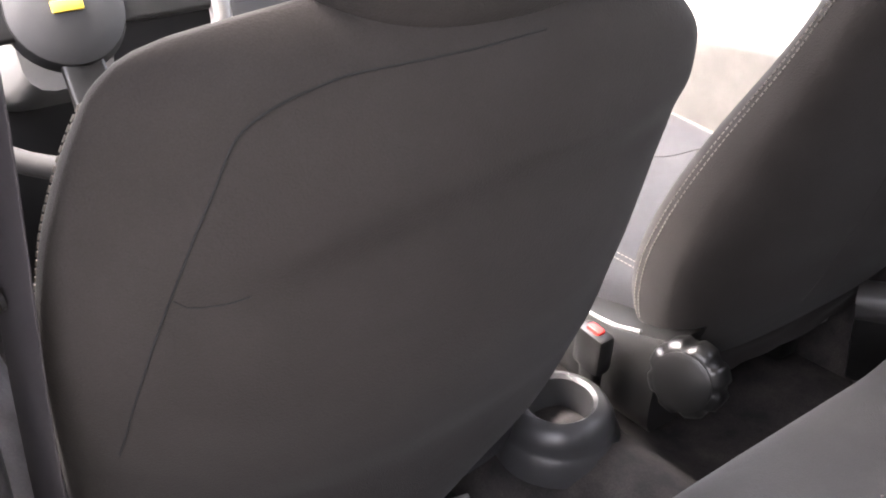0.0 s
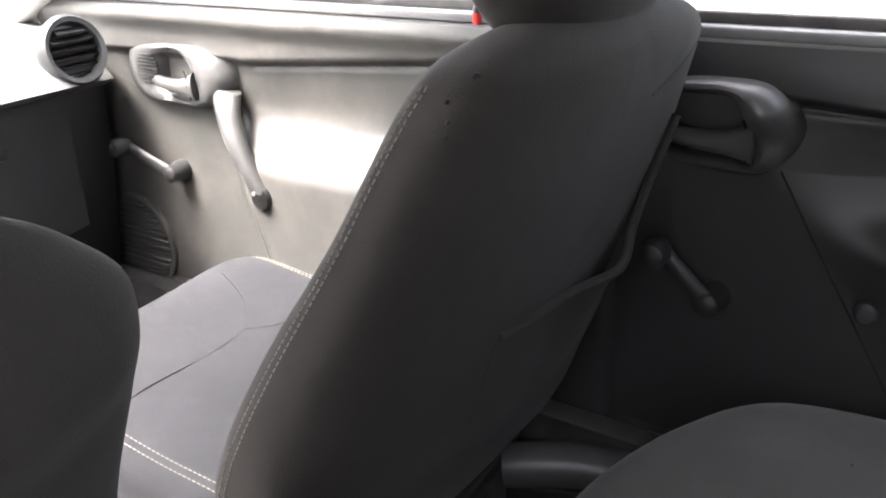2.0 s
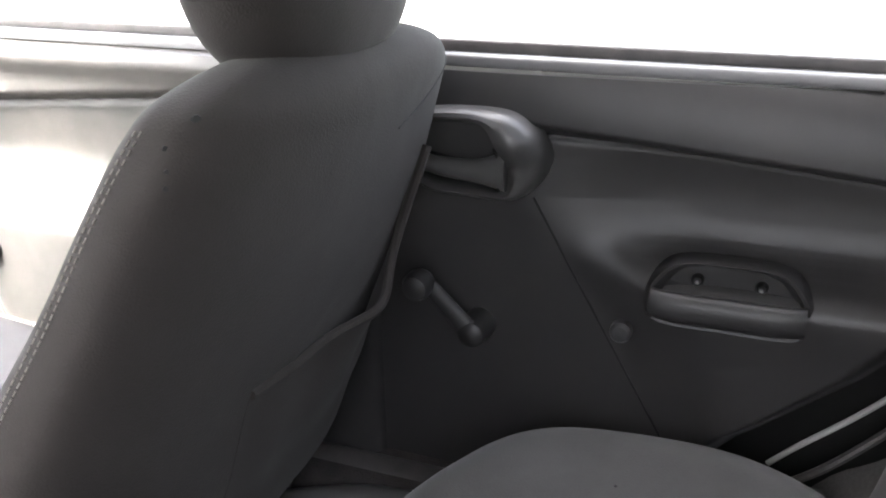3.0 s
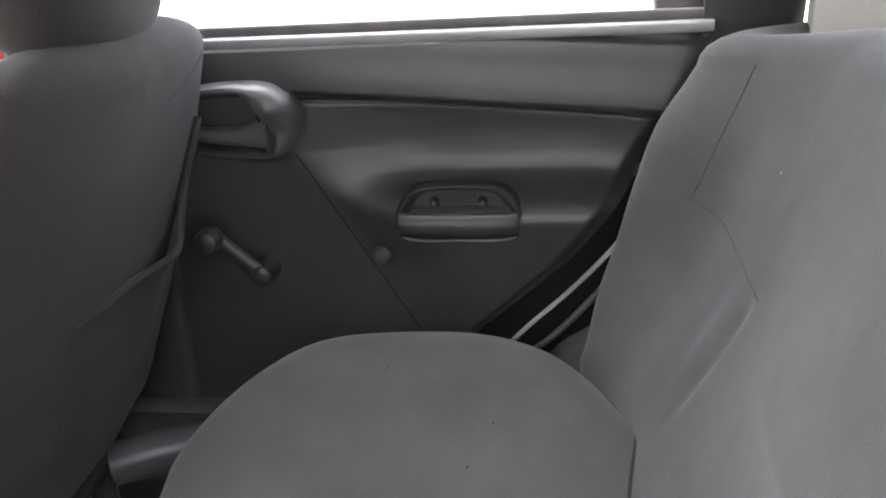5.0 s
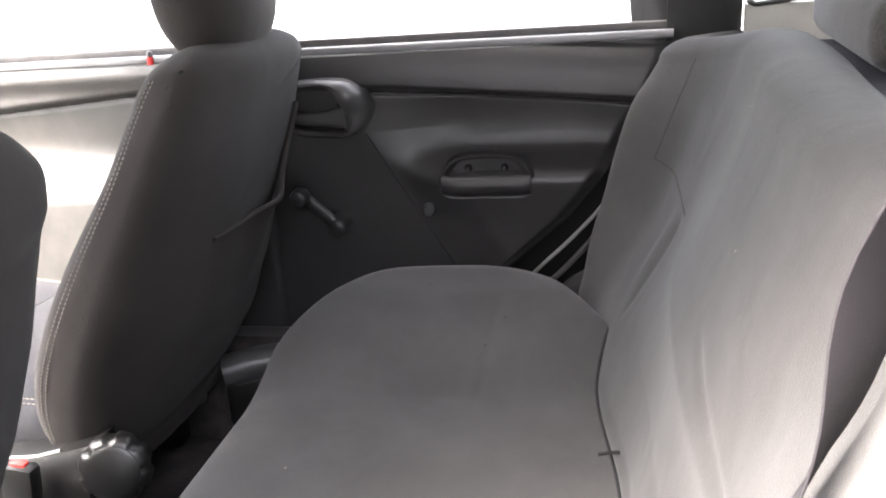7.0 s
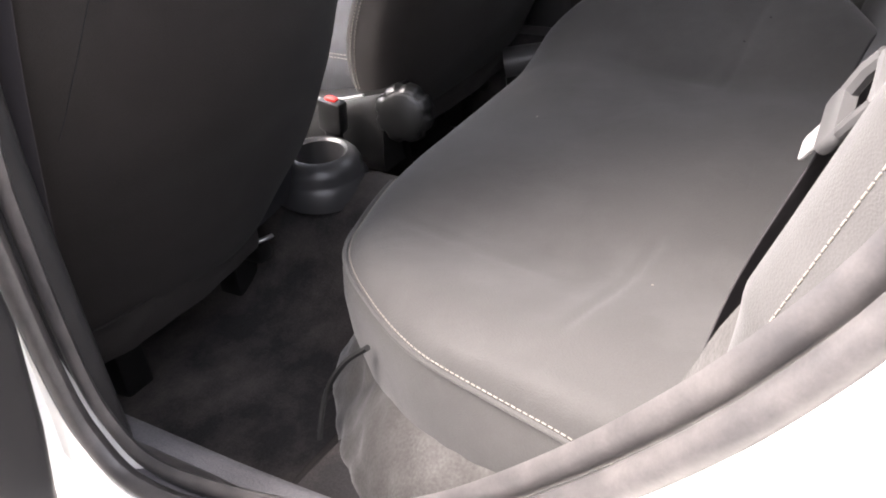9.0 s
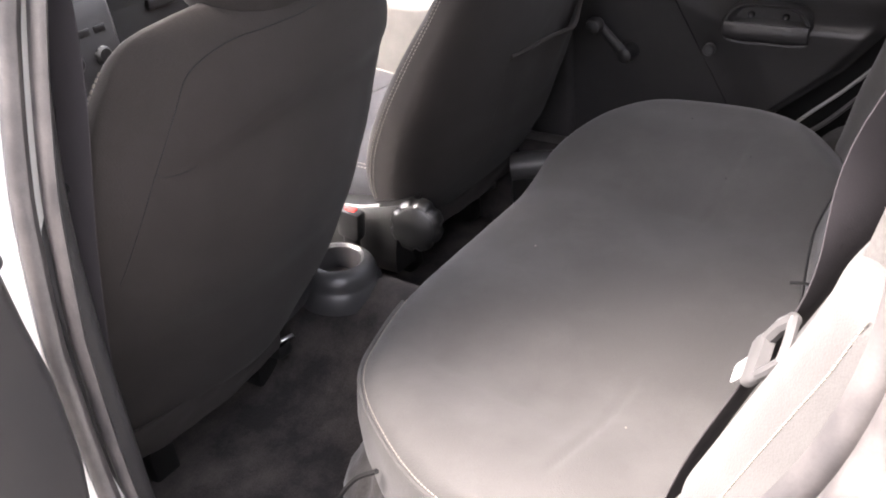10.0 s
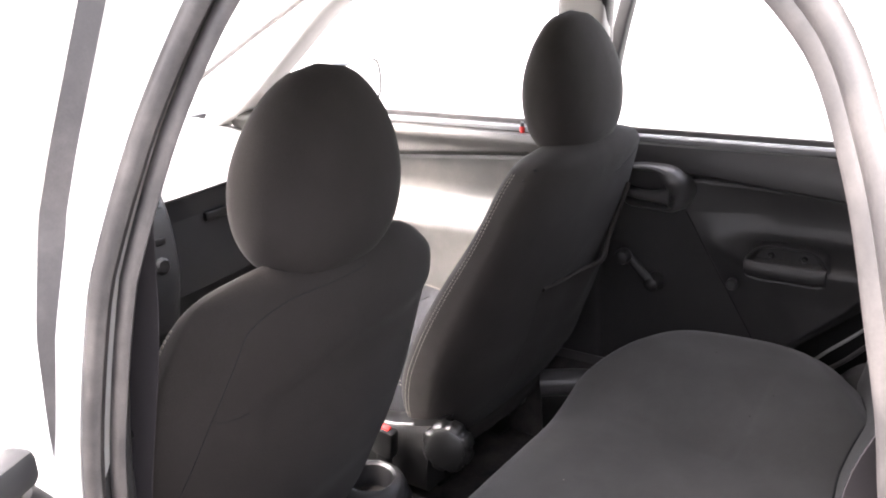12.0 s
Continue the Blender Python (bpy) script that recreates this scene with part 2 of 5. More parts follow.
def stitches(points, length, gap, r, up=(0, 0, 1)):
    """Single stitches along a line."""
    bm = bmesh.new()
    pts, run = [Vector(p) for p in points], []
    table = [0.0]
    for a, b in zip(pts, pts[1:]):
        table.append(table[-1] + (b - a).length)

    def at(d):
        for i in range(len(pts) - 1):
            if d <= table[i + 1]:
                return pts[i].lerp(pts[i + 1], (d - table[i]) / max(1e-9, table[i + 1] - table[i]))
        return pts[-1]

    d = 0.0
    while d + length < table[-1]:
        sweep([at(d), at(d + length / 2), at(d + length)], circle(r, 5), up, bm)
        d += length + gap
    return bm


# ---- ground ----
bm = sheet(lambda u, v: (u, v, 0.06), [-2000, -60, -8, 0, 8, 60, 2000], [-2000, -60, -8, 0, 8, 60, 2000], (0, 0, -0.3))
tagged(part("ground", bm, CONCRETE, None, smooth=False), "pale sunlit concrete yard under the car", "ground", kind="structure")

# Unseen wall, added only to cut the skylight through the left door opening.
bm = rbox((-2.25, -1.6, 0.88), (0.2, 7.0, 1.76), 0.02)
tagged(part("unseen_light_block", bm, PLASTER, None, smooth=False), "unseen plain grey wall, added to hold back skylight from the left", "wall", kind="structure")

# ---- car body ----
# The side openings of the rear doors as (y, z), and how far out the side stands at a height.
OPENING = [(-0.165, 0.62), (-0.185, 0.53), (-0.25, 0.485), (-0.43, 0.515), (-0.57, 0.58), (-0.70, 0.684), (-0.81, 0.80), (-0.885, 0.91),
           (-0.918, 1.03), (-0.905, 1.15), (-0.885, 1.23), (-0.86, 1.31), (-0.82, 1.385), (-0.74, 1.445), (-0.60, 1.48), (-0.45, 1.48),
           (-0.34, 1.44), (-0.27, 1.34), (-0.21, 1.18), (-0.175, 1.0), (-0.165, 0.80)]
SIDE = [(0.3, 0.69), (0.8, 0.69), (0.95, 0.675), (1.14, 0.645), (1.29, 0.60), (1.42, 0.555), (1.6, 0.50)]


def side_x(z):
    return lerp(z, SIDE)


car = thing("car_body", (0, 0, 0), "white four-door car body with a pale lining, standing on concrete", "car body", kind="structure")

for s in (-1, 1):
    ring = closed_spline([(s * side_x(z), y, z) for y, z in OPENING], 150)
    mid = Vector((0, -0.55, 0.98))

    def out(p, d, dx):
        """A point of the opening moved outwards in the side's plane by d, and away from the car by dx."""
        way = Vector((0, p.y - mid.y, (p.z - mid.z) * 1.1)).normalized()
        q = p + way * d
        return Vector((s * (side_x(q.z) + dx), q.y, q.z))

    if s < 0:
        # painted jamb round the opening, and the outer skin
        rows = [[out(p, d, dx) for p in ring] for d, dx in ((0.012, -0.03), (0.014, 0.006), (0.045, 0.012), (0.055, 0.03), (0.06, 0.075), (0.075, 0.085), (0.16, 0.085))]
        part("door_jamb", loft([r for r in rows], False), JAMB, car, "white painted steel door jamb")
        # rubber seal: a lip and a ribbed foot
        part("door_seal", sweep([out(p, 0.006, -0.004) for p in ring], [(0.013 * a, 0.011 * b) for a, b in circle(1, 10)], lambda p: (s, 0, 0), loop=True), RUBBER, car, "black ribbed rubber door seal")
        part("door_seal", sweep([out(p, -0.003, -0.030) for p in ring], [(0.004 * a, 0.003 * b) for a, b in circle(1, 8)], lambda p: (s, 0, 0), loop=True), TRIM, car)
        part("door_seal", sweep([out(p, -0.012, -0.022) for p in ring], [(0.012 * a, 0.006 * b) for a, b in circle(1, 8)], lambda p: (s, 0, 0), loop=True), RUBBER, car)
    # pillars and inner trim
    pil = [(s * (side_x(z) - (0.005 if s > 0 else 0.04)), y, z) for y, z in ((-0.105 + (0.08 if s > 0 else 0), 0.40), (-0.105 + (0.08 if s > 0 else 0), 0.8), (-0.10 + (0.06 if s > 0 else 0), 1.0), (-0.115 + (0.05 if s > 0 else 0), 1.2), (-0.165 + (0.05 if s > 0 else 0), 1.42))]
    part("pillar_trim", sweep(spline(pil, 16), rect(0.115, 0.05, 0.018), (s, 0, 0)), DOOR_PLASTIC, car, "plastic trim of the pillar between the doors")
    part("pillar", sweep(spline([(s * (side_x(z) + 0.015), y, z) for y, z in ((-0.10, 0.36), (-0.10, 0.8), (-0.10, 1.0), (-0.12, 1.2), (-0.17, 1.38))], 16), rect(0.10, 0.05, 0.01), (s, 0, 0)), PAINT, car) if s < 0 else part("pillar", sweep(spline([(0.60, -0.075, 1.0), (0.595, -0.08, 1.2), (0.56, -0.10, 1.44)], 12), rect(0.10, 0.04, 0.01), (s, 0, 0)), PILLAR, car, "pale trim of the pillar between the windows")
    apil = [(s * 0.66, 1.16, 0.96), (s * 0.645, 0.98, 1.05), (s * 0.62, 0.80, 1.17), (s * 0.595, 0.58, 1.32), (s * 0.56, 0.30, 1.44)]
    part("windscreen_pillar", sweep(spline(apil, 14), rect(0.05, 0.09, 0.02), (s, 0, 0)), PILLAR, car, "pale trim of the windscreen pillar")
    # rear quarter: dark panel beside the seat, then the pale rear pillar
    def quarter(u, v):
        z = 0.50 + 0.93 * v
        x = lerp(z, [(0.5, 0.70), (0.95, 0.70), (1.1, 0.66), (1.3, 0.605), (1.43, 0.55)])
        return (s * (x - 0.02 * math.sin(math.pi * u)), -0.80 - (0.122 - 0.010 * v) * u, z)
    if s > 0:
        part("rear_pillar", sheet(quarter, steps(0, 1, 10), steps(0, 1, 30), (s * 0.03, 0, 0)), DASH_DARK, car, "dark trim of the rear pillar")
    else:
        part("rear_pillar", sweep(spline([(s * 0.64, -0.99, 0.9), (s * 0.60, -1.0, 1.15), (s * 0.55, -0.99, 1.3), (s * 0.52, -0.95, 1.42)], 12), rect(0.12, 0.05, 0.02), (s, 0, 0)), DASH_DARK, car, "dark trim of the rear pillar")
    part("rear_pillar", sweep(spline([(s * 0.62, -1.12, 0.98), (s * 0.60, -1.16, 1.1), (s * 0.56, -1.15, 1.25), (s * 0.51, -1.08, 1.42)], 12), rect(0.20, 0.04, 0.015), (s, 0, 0)), LINER, car, "cream painted rear pillar")
    # lower side: sill, wheel arch
    part("sill", sweep([(s * 0.655, y, 0.40) for y in steps(-0.55, 1.1, 10)], rect(0.06, 0.16, 0.03), (0, 0, 1)), RUBBER, car, "black sill seal")
    def sill_top(u, v):
        x = lerp(v, [(0, 0.545), (0.25, 0.572), (0.45, 0.590), (0.55, 0.605), (1, 0.675)])
        z = lerp(v, [(0, 0.288), (0.25, 0.39), (0.45, 0.445), (0.55, 0.46), (1, 0.483)])
        return (s * x, u, z + 0.1 * max(0, -0.3 - u) * v)
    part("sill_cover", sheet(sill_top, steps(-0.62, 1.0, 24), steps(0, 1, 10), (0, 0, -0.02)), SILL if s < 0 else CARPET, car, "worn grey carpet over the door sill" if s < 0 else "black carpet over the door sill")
    # carpeted filler between the bench and the sill
    def arch(u, v):
        y = -0.30 - 0.56 * u
        top = lerp(y, [(-0.86, 0.84), (-0.70, 0.63), (-0.57, 0.525), (-0.43, 0.455), (-0.30, 0.36)])
        return (s * (0.50 + 0.175 * v), y, top - 0.10 * (1 - v) ** 2 + 0.010 * noise.noise((u * 11, v * 5, s)))
    part("arch_carpet", sheet(arch, steps(0, 1, 40), steps(0, 1, 14), (0, 0, -0.05)), FELT, car, "worn carpet between the bench and the sill")

# right side below and behind the door panels
part("jamb_panel", sheet(lambda u, v: (0.702 + 0.01 * v, u, v), steps(-0.95, -0.05, 12), steps(0.40, 1.0, 8), (0.006, 0, 0)), GLOSS, car, "black inner sheet of the door opening")
part("side_panel", sheet(lambda u, v: (0.715, u, v), steps(-1.5, 1.5, 20), steps(0.25, 0.97, 8), (0.03, 0, 0)), PAINT, car)
part("side_panel", sheet(lambda u, v: (-0.80 + 0.0 * v, u, v), steps(0.02, 1.5, 12), steps(0.25, 0.97, 8), (-0.03, 0, 0)), PAINT, car, "white front door seen from outside")
part("side_panel", sheet(lambda u, v: (-0.80, u, v), steps(-2.2, -1.02, 8), steps(0.35, 0.97, 6), (-0.03, 0, 0)), PAINT, car, "white rear wing")
# black strip on the pillar's outside
def strip(u, v):
    z = 1.03 + 0.42 * u
    w = 0.020 * min(1.0, u * 2.2) ** 0.7
    side = w * (v - 0.5) * 1.1
    return (-(side_x(z) + 0.096) + side * 0.88, lerp(u, [(0, -0.262), (0.5, -0.258), (1, -0.29)]) - side * 0.48, z)
part("pillar_strip", sheet(strip, steps(0, 1, 20), steps(0, 1, 4), (0.003, 0.006, 0)), RUBBER, car, "tapered grey strip on the door pillar")

def wing_x(z):
    return lerp(z, [(0.95, 0.655), (1.1, 0.64), (1.3, 0.59), (1.43, 0.545)])


def wing_top(y):
    return lerp(y, [(-1.70, 1.0), (-1.55, 1.10), (-1.15, 1.41), (-1.02, 1.43)])


def wing(s, y0, y1, low, high=None):
    """A stretch of the rear quarter between two lengths and two heights."""
    def f(u, v):
        y = y0 + (y1 - y0) * u
        z = low + ((high or wing_top(y)) - low) * v
        return (s * wing_x(z), y, z)
    part("rear_quarter", sheet(f, steps(0, 1, 14), steps(0, 1, 12), (s * 0.03, 0, 0)), LINER, car, "cream painted rear quarter")


wing(-1, -1.02, -1.70, 0.95)
wing(1, -0.918, -1.045, 0.95, 1.048)
wing(1, -0.918, -1.045, 1.36)
wing(1, -1.045, -1.70, 0.95)
edge = closed_spline([(wing_x(z) - 0.002, y, z) for y, z in ((-0.921, 1.30), (-0.922, 1.08), (-0.926, 1.052), (-0.95, 1.050), (-1.0, 1.056), (-1.03, 1.066), (-1.042, 1.10), (-1.042, 1.32), (-0.98, 1.355))], 60)
part("quarter_window_border", tube(edge, 0.0045, 8, (1, 0, 0), None, True), RUBBER, car, "dark rubber border of the quarter window")
part("boot_lid", sheet(lambda u, v: (v, -1.62 - 0.4 * u, 1.01 - 0.03 * u), steps(0, 1, 4), steps(-0.68, 0.68, 8), (0, 0, -0.02)), PAINT, car, "white boot lid")

# floor, tunnel, roof, glass
def floor_z(u, v):
    y, x = u, v
    z = 0.29 + 0.006 * noise.noise((x * 5, y * 5, 0.3))
    z += 0.165 * bump(x, -0.01, 0.115) ** 0.75 + 0.10 * step(0.75, 1.1, y) + 0.10 * step(-0.22, -0.30, y)
    return (x, y, z)
part("floor", sheet(floor_z, steps(-0.9, 1.2, 46), steps(-0.56, 0.56, 36), (0, 0, -0.05)), CARPET, car, "black floor carpet, dusty and trodden pale")
def roof_in(u, v):
    return (0.53 * v, u, 1.462 - 0.012 * v * v - 0.015 * step(0.1, 0.5, u) - 0.03 * step(-0.8, -1.2, u))
part("roof_lining", sheet(roof_in, steps(-1.15, 0.45, 20), steps(-1, 1, 16), (0, 0, 0.008)), LINER, car, "pale felt roof lining")
part("roof", sheet(lambda u, v: tuple(Vector(roof_in(u, v)) * 1.0 + Vector((0.06 * v, 0, 0.035))), steps(-1.2, 0.5, 20), steps(-1, 1, 16), (0, 0, 0.01)), PAINT, car, "white painted roof")
for s in (-1, 1):
    part("roof_rail", sweep(spline([(s * 0.545, y, z) for y, z in ((-1.15, 1.42), (-0.8, 1.455), (-0.4, 1.47), (0.0, 1.465), (0.4, 1.445))], 20), rect(0.03, 0.05, 0.012), (0, 0, 1)), LINER, car)


def pane(corners, name, parent, label="", thick=(0, 0, 0.004), mat=GLASS):
    a, b, c, d = (Vector(p) for p in corners)
    bm = sheet(lambda u, v: a.lerp(b, u).lerp(d.lerp(c, u), v), steps(0, 1, 6), steps(0, 1, 6), thick)
    ob = part(name, bm, mat, parent, label)
    ob.visible_shadow = mat is not GLASS
    return ob


pane([(-0.64, 1.42, 0.99), (0.64, 1.42, 0.99), (0.55, 0.40, 1.445), (-0.55, 0.40, 1.445)], "windscreen", car, "clear windscreen")
pane([(-0.56, -1.62, 1.02), (0.56, -1.62, 1.02), (0.50, -1.15, 1.425), (-0.50, -1.15, 1.425)], "rear_window", car, "tinted rear window with a black border", mat=TINTED)
part("window_border", sweep([(-0.57, -1.60, 1.02), (0.57, -1.60, 1.02), (0.51, -1.15, 1.42)], rect(0.012, 0.006, 0.002), (0, 0.6, 0.8)), RUBBER, car, "black rubber window border")
part("windscreen_edge", tube([(-0.66, 1.415, 0.985), (0, 1.45, 0.985), (0.645, 1.40, 0.985), (0.605, 0.92, 1.21), (0.555, 0.40, 1.44)], 0.008), RUBBER, car)
part("bonnet", sheet(lambda u, v: (v * 0.72, 1.45 + u, 0.965 - 0.12 * u - 0.05 * v * v), steps(0, 1.0, 10), steps(-1, 1, 10), (0, 0, -0.02)), PAINT, car, "white bonnet in front of the windscreen")
part("firewall", sheet(lambda u, v: (u, 1.26, v), steps(-0.7, 0.7, 6), steps(0.25, 0.97, 6), (0, 0.03, 0)), DASH_DARK, car)
part("boot_wall", sheet(lambda u, v: (u, -1.0 - 0.06 * v, v), steps(-0.68, 0.68, 6), steps(0.3, 0.95, 6), (0, -0.03, 0)), DASH_DARK, car)

shelf = thing("parcel_shelf", (0, -1.25, 1.0), "grey speckled parcel shelf behind the rear seat", "shelf")
part("board", sheet(lambda u, v: (v, u, 1.0 + 0.01 * noise.noise((u * 3, v * 3, 2))), steps(-1.62, -0.94, 10), steps(-0.56, 0.56, 16), (0, 0, -0.02)), SILL, shelf)
for s in (-1, 1):
    part("speaker_box", rbox((s * 0.38, -1.13, 1.045), (0.40, 0.26, 0.09), 0.035, (4, 0, 0), None, 5), FELT, shelf, "grey felt-covered speaker hump")

# ---- front seats ----
BACK_REAR = [(0.43, 0.03), (0.48, -0.002), (0.56, -0.038), (0.64, -0.075), (0.70, -0.115), (0.76, -0.15), (0.82, -0.178), (0.90, -0.195), (0.98, -0.203), (1.04, -0.205), (1.08, -0.195)]
BACK_FRONT = [(0.43, 0.12), (0.48, 0.14), (0.56, 0.15), (0.64, 0.125), (0.72, 0.082), (0.81, 0.03), (0.92, -0.04), (1.0, -0.085), (1.04, -0.11), (1.08, -0.135)]
LEVELS = (0.43, 0.46, 0.50, 0.56, 0.64, 0.72, 0.80, 0.88, 0.95, 1.0, 1.03, 1.05, 1.065, 1.074)
# Half widths of the two backrests at those levels, and how full their sections are in front and behind.
DRIVER = dict(right=(0.10, 0.135, 0.18, 0.255, 0.277, 0.258, 0.24, 0.238, 0.246, 0.240, 0.212, 0.184, 0.145, 0.07),
              left=(0.19, 0.238, 0.254, 0.264, 0.269, 0.271, 0.272, 0.269, 0.257, 0.240, 0.226, 0.212, 0.180, 0.10), front=3.0, rear=1.95, turned=1.75)
PASSENGER = dict(right=(0.19, 0.245, 0.253, 0.26, 0.263, 0.259, 0.248, 0.231, 0.228, 0.223, 0.212, 0.185, 0.13, 0.07), left=(0.19, 0.234, 0.260, 0.285, 0.307, 0.316, 0.302, 0.281, 0.258, 0.232, 0.212, 0.193, 0.14, 0.07), front=3.4, rear=2.8, turned=2.3)


def curve(x, table):
    """A value from a table of (x, y), on a smooth curve through its rows."""
    if x <= table[0][0]:
        return table[0][1]
    if x >= table[-1][0]:
        return table[-1][1]
    i = max(k for k in range(len(table) - 1) if table[k][0] <= x)
    (x0, y0), (x1, y1) = table[i], table[i + 1]
    xa, ya = table[i - 1] if i else (2 * x0 - x1, 2 * y0 - y1)
    xb, yb = table[i + 2] if i + 2 < len(table) else (2 * x1 - x0, 2 * y1 - y0)
    h, t = x1 - x0, (x - x0) / (x1 - x0)
    m0, m1 = (y1 - ya) / (x1 - xa) * h, (yb - y0) / (xb - x0) * h
    return (2 * t ** 3 - 3 * t * t + 1) * y0 + (t ** 3 - 2 * t * t + t) * m0 + (3 * t * t - 2 * t ** 3) * y1 + (t ** 3 - t * t) * m1


def depths(cx, z):
    """Where a backrest's front and rear lie at a height."""
    f, r = curve(z, BACK_FRONT), curve(z, BACK_REAR)
    if cx > 0:
        f += curve(z, [(0.43, -0.026), (0.60, -0.015), (0.80, -0.012), (0.95, -0.010), (1.074, 0.016)])
        r += curve(z, [(0.43, 0.014), (0.60, -0.020), (0.80, 0.020), (0.95, 0.0), (1.074, -0.030)])
    return f, r


def half(cx, side, z):
    """Half width of a backrest on one side of its middle."""
    form = DRIVER if cx < 0 else PASSENGER
    return max(0.05, curve(z, list(zip(LEVELS, form["right" if side > 0 else "left"]))))


def fold(cx, x, z):
    """The plain back bulges above a slack fold that runs across it."""
    if cx > 0:
        return 0.0
    over = z - lerp(x, [(-0.2, 0.908), (-0.16, 0.921), (-0.07, 0.941), (0.013, 0.952), (0.13, 0.948), (0.25, 0.955)])
    across = step(-0.20, -0.10, x)
    return (0.009 * step(-0.022, 0.014, over) * (1 - step(0.04, 0.10, over)) * across
            + 0.002 * bump(x, -0.145, 0.006) * step(0.80, 0.84, z) * (1 - step(0.89, 0.92, z))
            - 0.004 * bump(x, -0.19, 0.02) * bump(z, 0.90, 0.03))


def fullness(form, x):
    """How full the rear of a section is: it turns away more on the left."""
    return form["turned"] + (form["rear"] - form["turned"]) * step(-0.10, 0.10, x)


def section(cx, z):
    f, r = depths(cx, z)
    yc, ht = (f + r) / 2, (f - r) / 2
    if z > 1.02:
        ht *= max(0.25, math.sqrt(max(0.0, 1 - ((z - 1.02) / 0.056) ** 2)))
    if z < 0.48:
        ht *= 0.55 + 0.45 * math.sqrt(max(0, 1 - ((0.48 - z) / 0.05) ** 2))
    return yc, ht


def back_ring(cx, z, n=120):
    form = DRIVER if cx < 0 else PASSENGER
    yc, ht = section(cx, z)
    ring = []
    for k in range(n):
        a = 2 * math.pi * k / n
        c, s = math.cos(a), math.sin(a)
        power = form["front"] if s > 0 else fullness(form, c * half(cx, c, z))
        x = math.copysign(abs(c) ** (2 / power), c) * half(cx, c, z)
        y = math.copysign(abs(s) ** (2 / power), s) * ht
        if s < 0:
            y -= fold(cx, x, z) * min(1.0, -2 * s)
        p = Vector((cx + x, yc + y, z))
        ring.append(p + Vector((x, y * 3, 0)).normalized() * (0.0018 * noise.noise((p.x * 7, p.y * 7, z * 6)) if z < 1.06 else 0))
    return ring


def back_face(cx, x, z, lift=0.0):
    """A point on the rear face of a backrest, x across from its middle."""
    power = fullness(DRIVER if cx < 0 else PASSENGER, x)
    yc, ht = section(cx, z)
    q = max(0.0, 1 - min(1, abs(x) / half(cx, x, z)) ** power) ** (1 / power)
    return Vector((cx + x, yc - ht * q - lift - fold(cx, x, z) * min(1.0, 2 * q), z)) + Vector((0, -0.0018 * noise.noise(((cx + x) * 7, (yc - ht * q) * 7, z * 6)), 0))


def back_side(cx, side, z, t):
    """A point on a backrest's flank: t runs from the rear edge (-1) to the front (1)."""
    power = (DRIVER if cx < 0 else PASSENGER)["front"]
    yc, ht = section(cx, z)
    x = half(cx, side, z) * max(0.0, 1 - abs(t) ** power) ** (1 / power)
    return Vector((cx + side * (x + 0.0008), yc + ht * t, z))


def cushion_bm(cx, y0, y1, w, top, low):
    rings = []
    for k, u in enumerate(steps(0, 1, 36)):
        y = y0 + (y1 - y0) * u
        end = (1 - abs(2 * u - 1) ** 6) ** 0.25 if 0 < u < 1 else 0.0
        ww, hh = w * (0.82 + 0.18 * end), 0.02 + ((top - low) / 2 - 0.02) * (0.25 + 0.75 * end)
        zc = low + (top - low) / 2 + 0.035 * step(0.3, 1, u)
        ring = []
        for j in range(48):
            a = 2 * math.pi * j / 48
            c, s = math.cos(a), math.sin(a)
            x = math.copysign(abs(c) ** 0.55, c) * ww
            z = math.copysign(abs(s) ** 0.6, s) * hh
            if s > 0:
                z += 0.02 * (abs(x) / w) ** 2 - 0.012 * bump(x / w, 0, 0.5)
            ring.append(Vector((cx + x, y, zc + z)))
        rings.append(ring)
    return loft(rings)


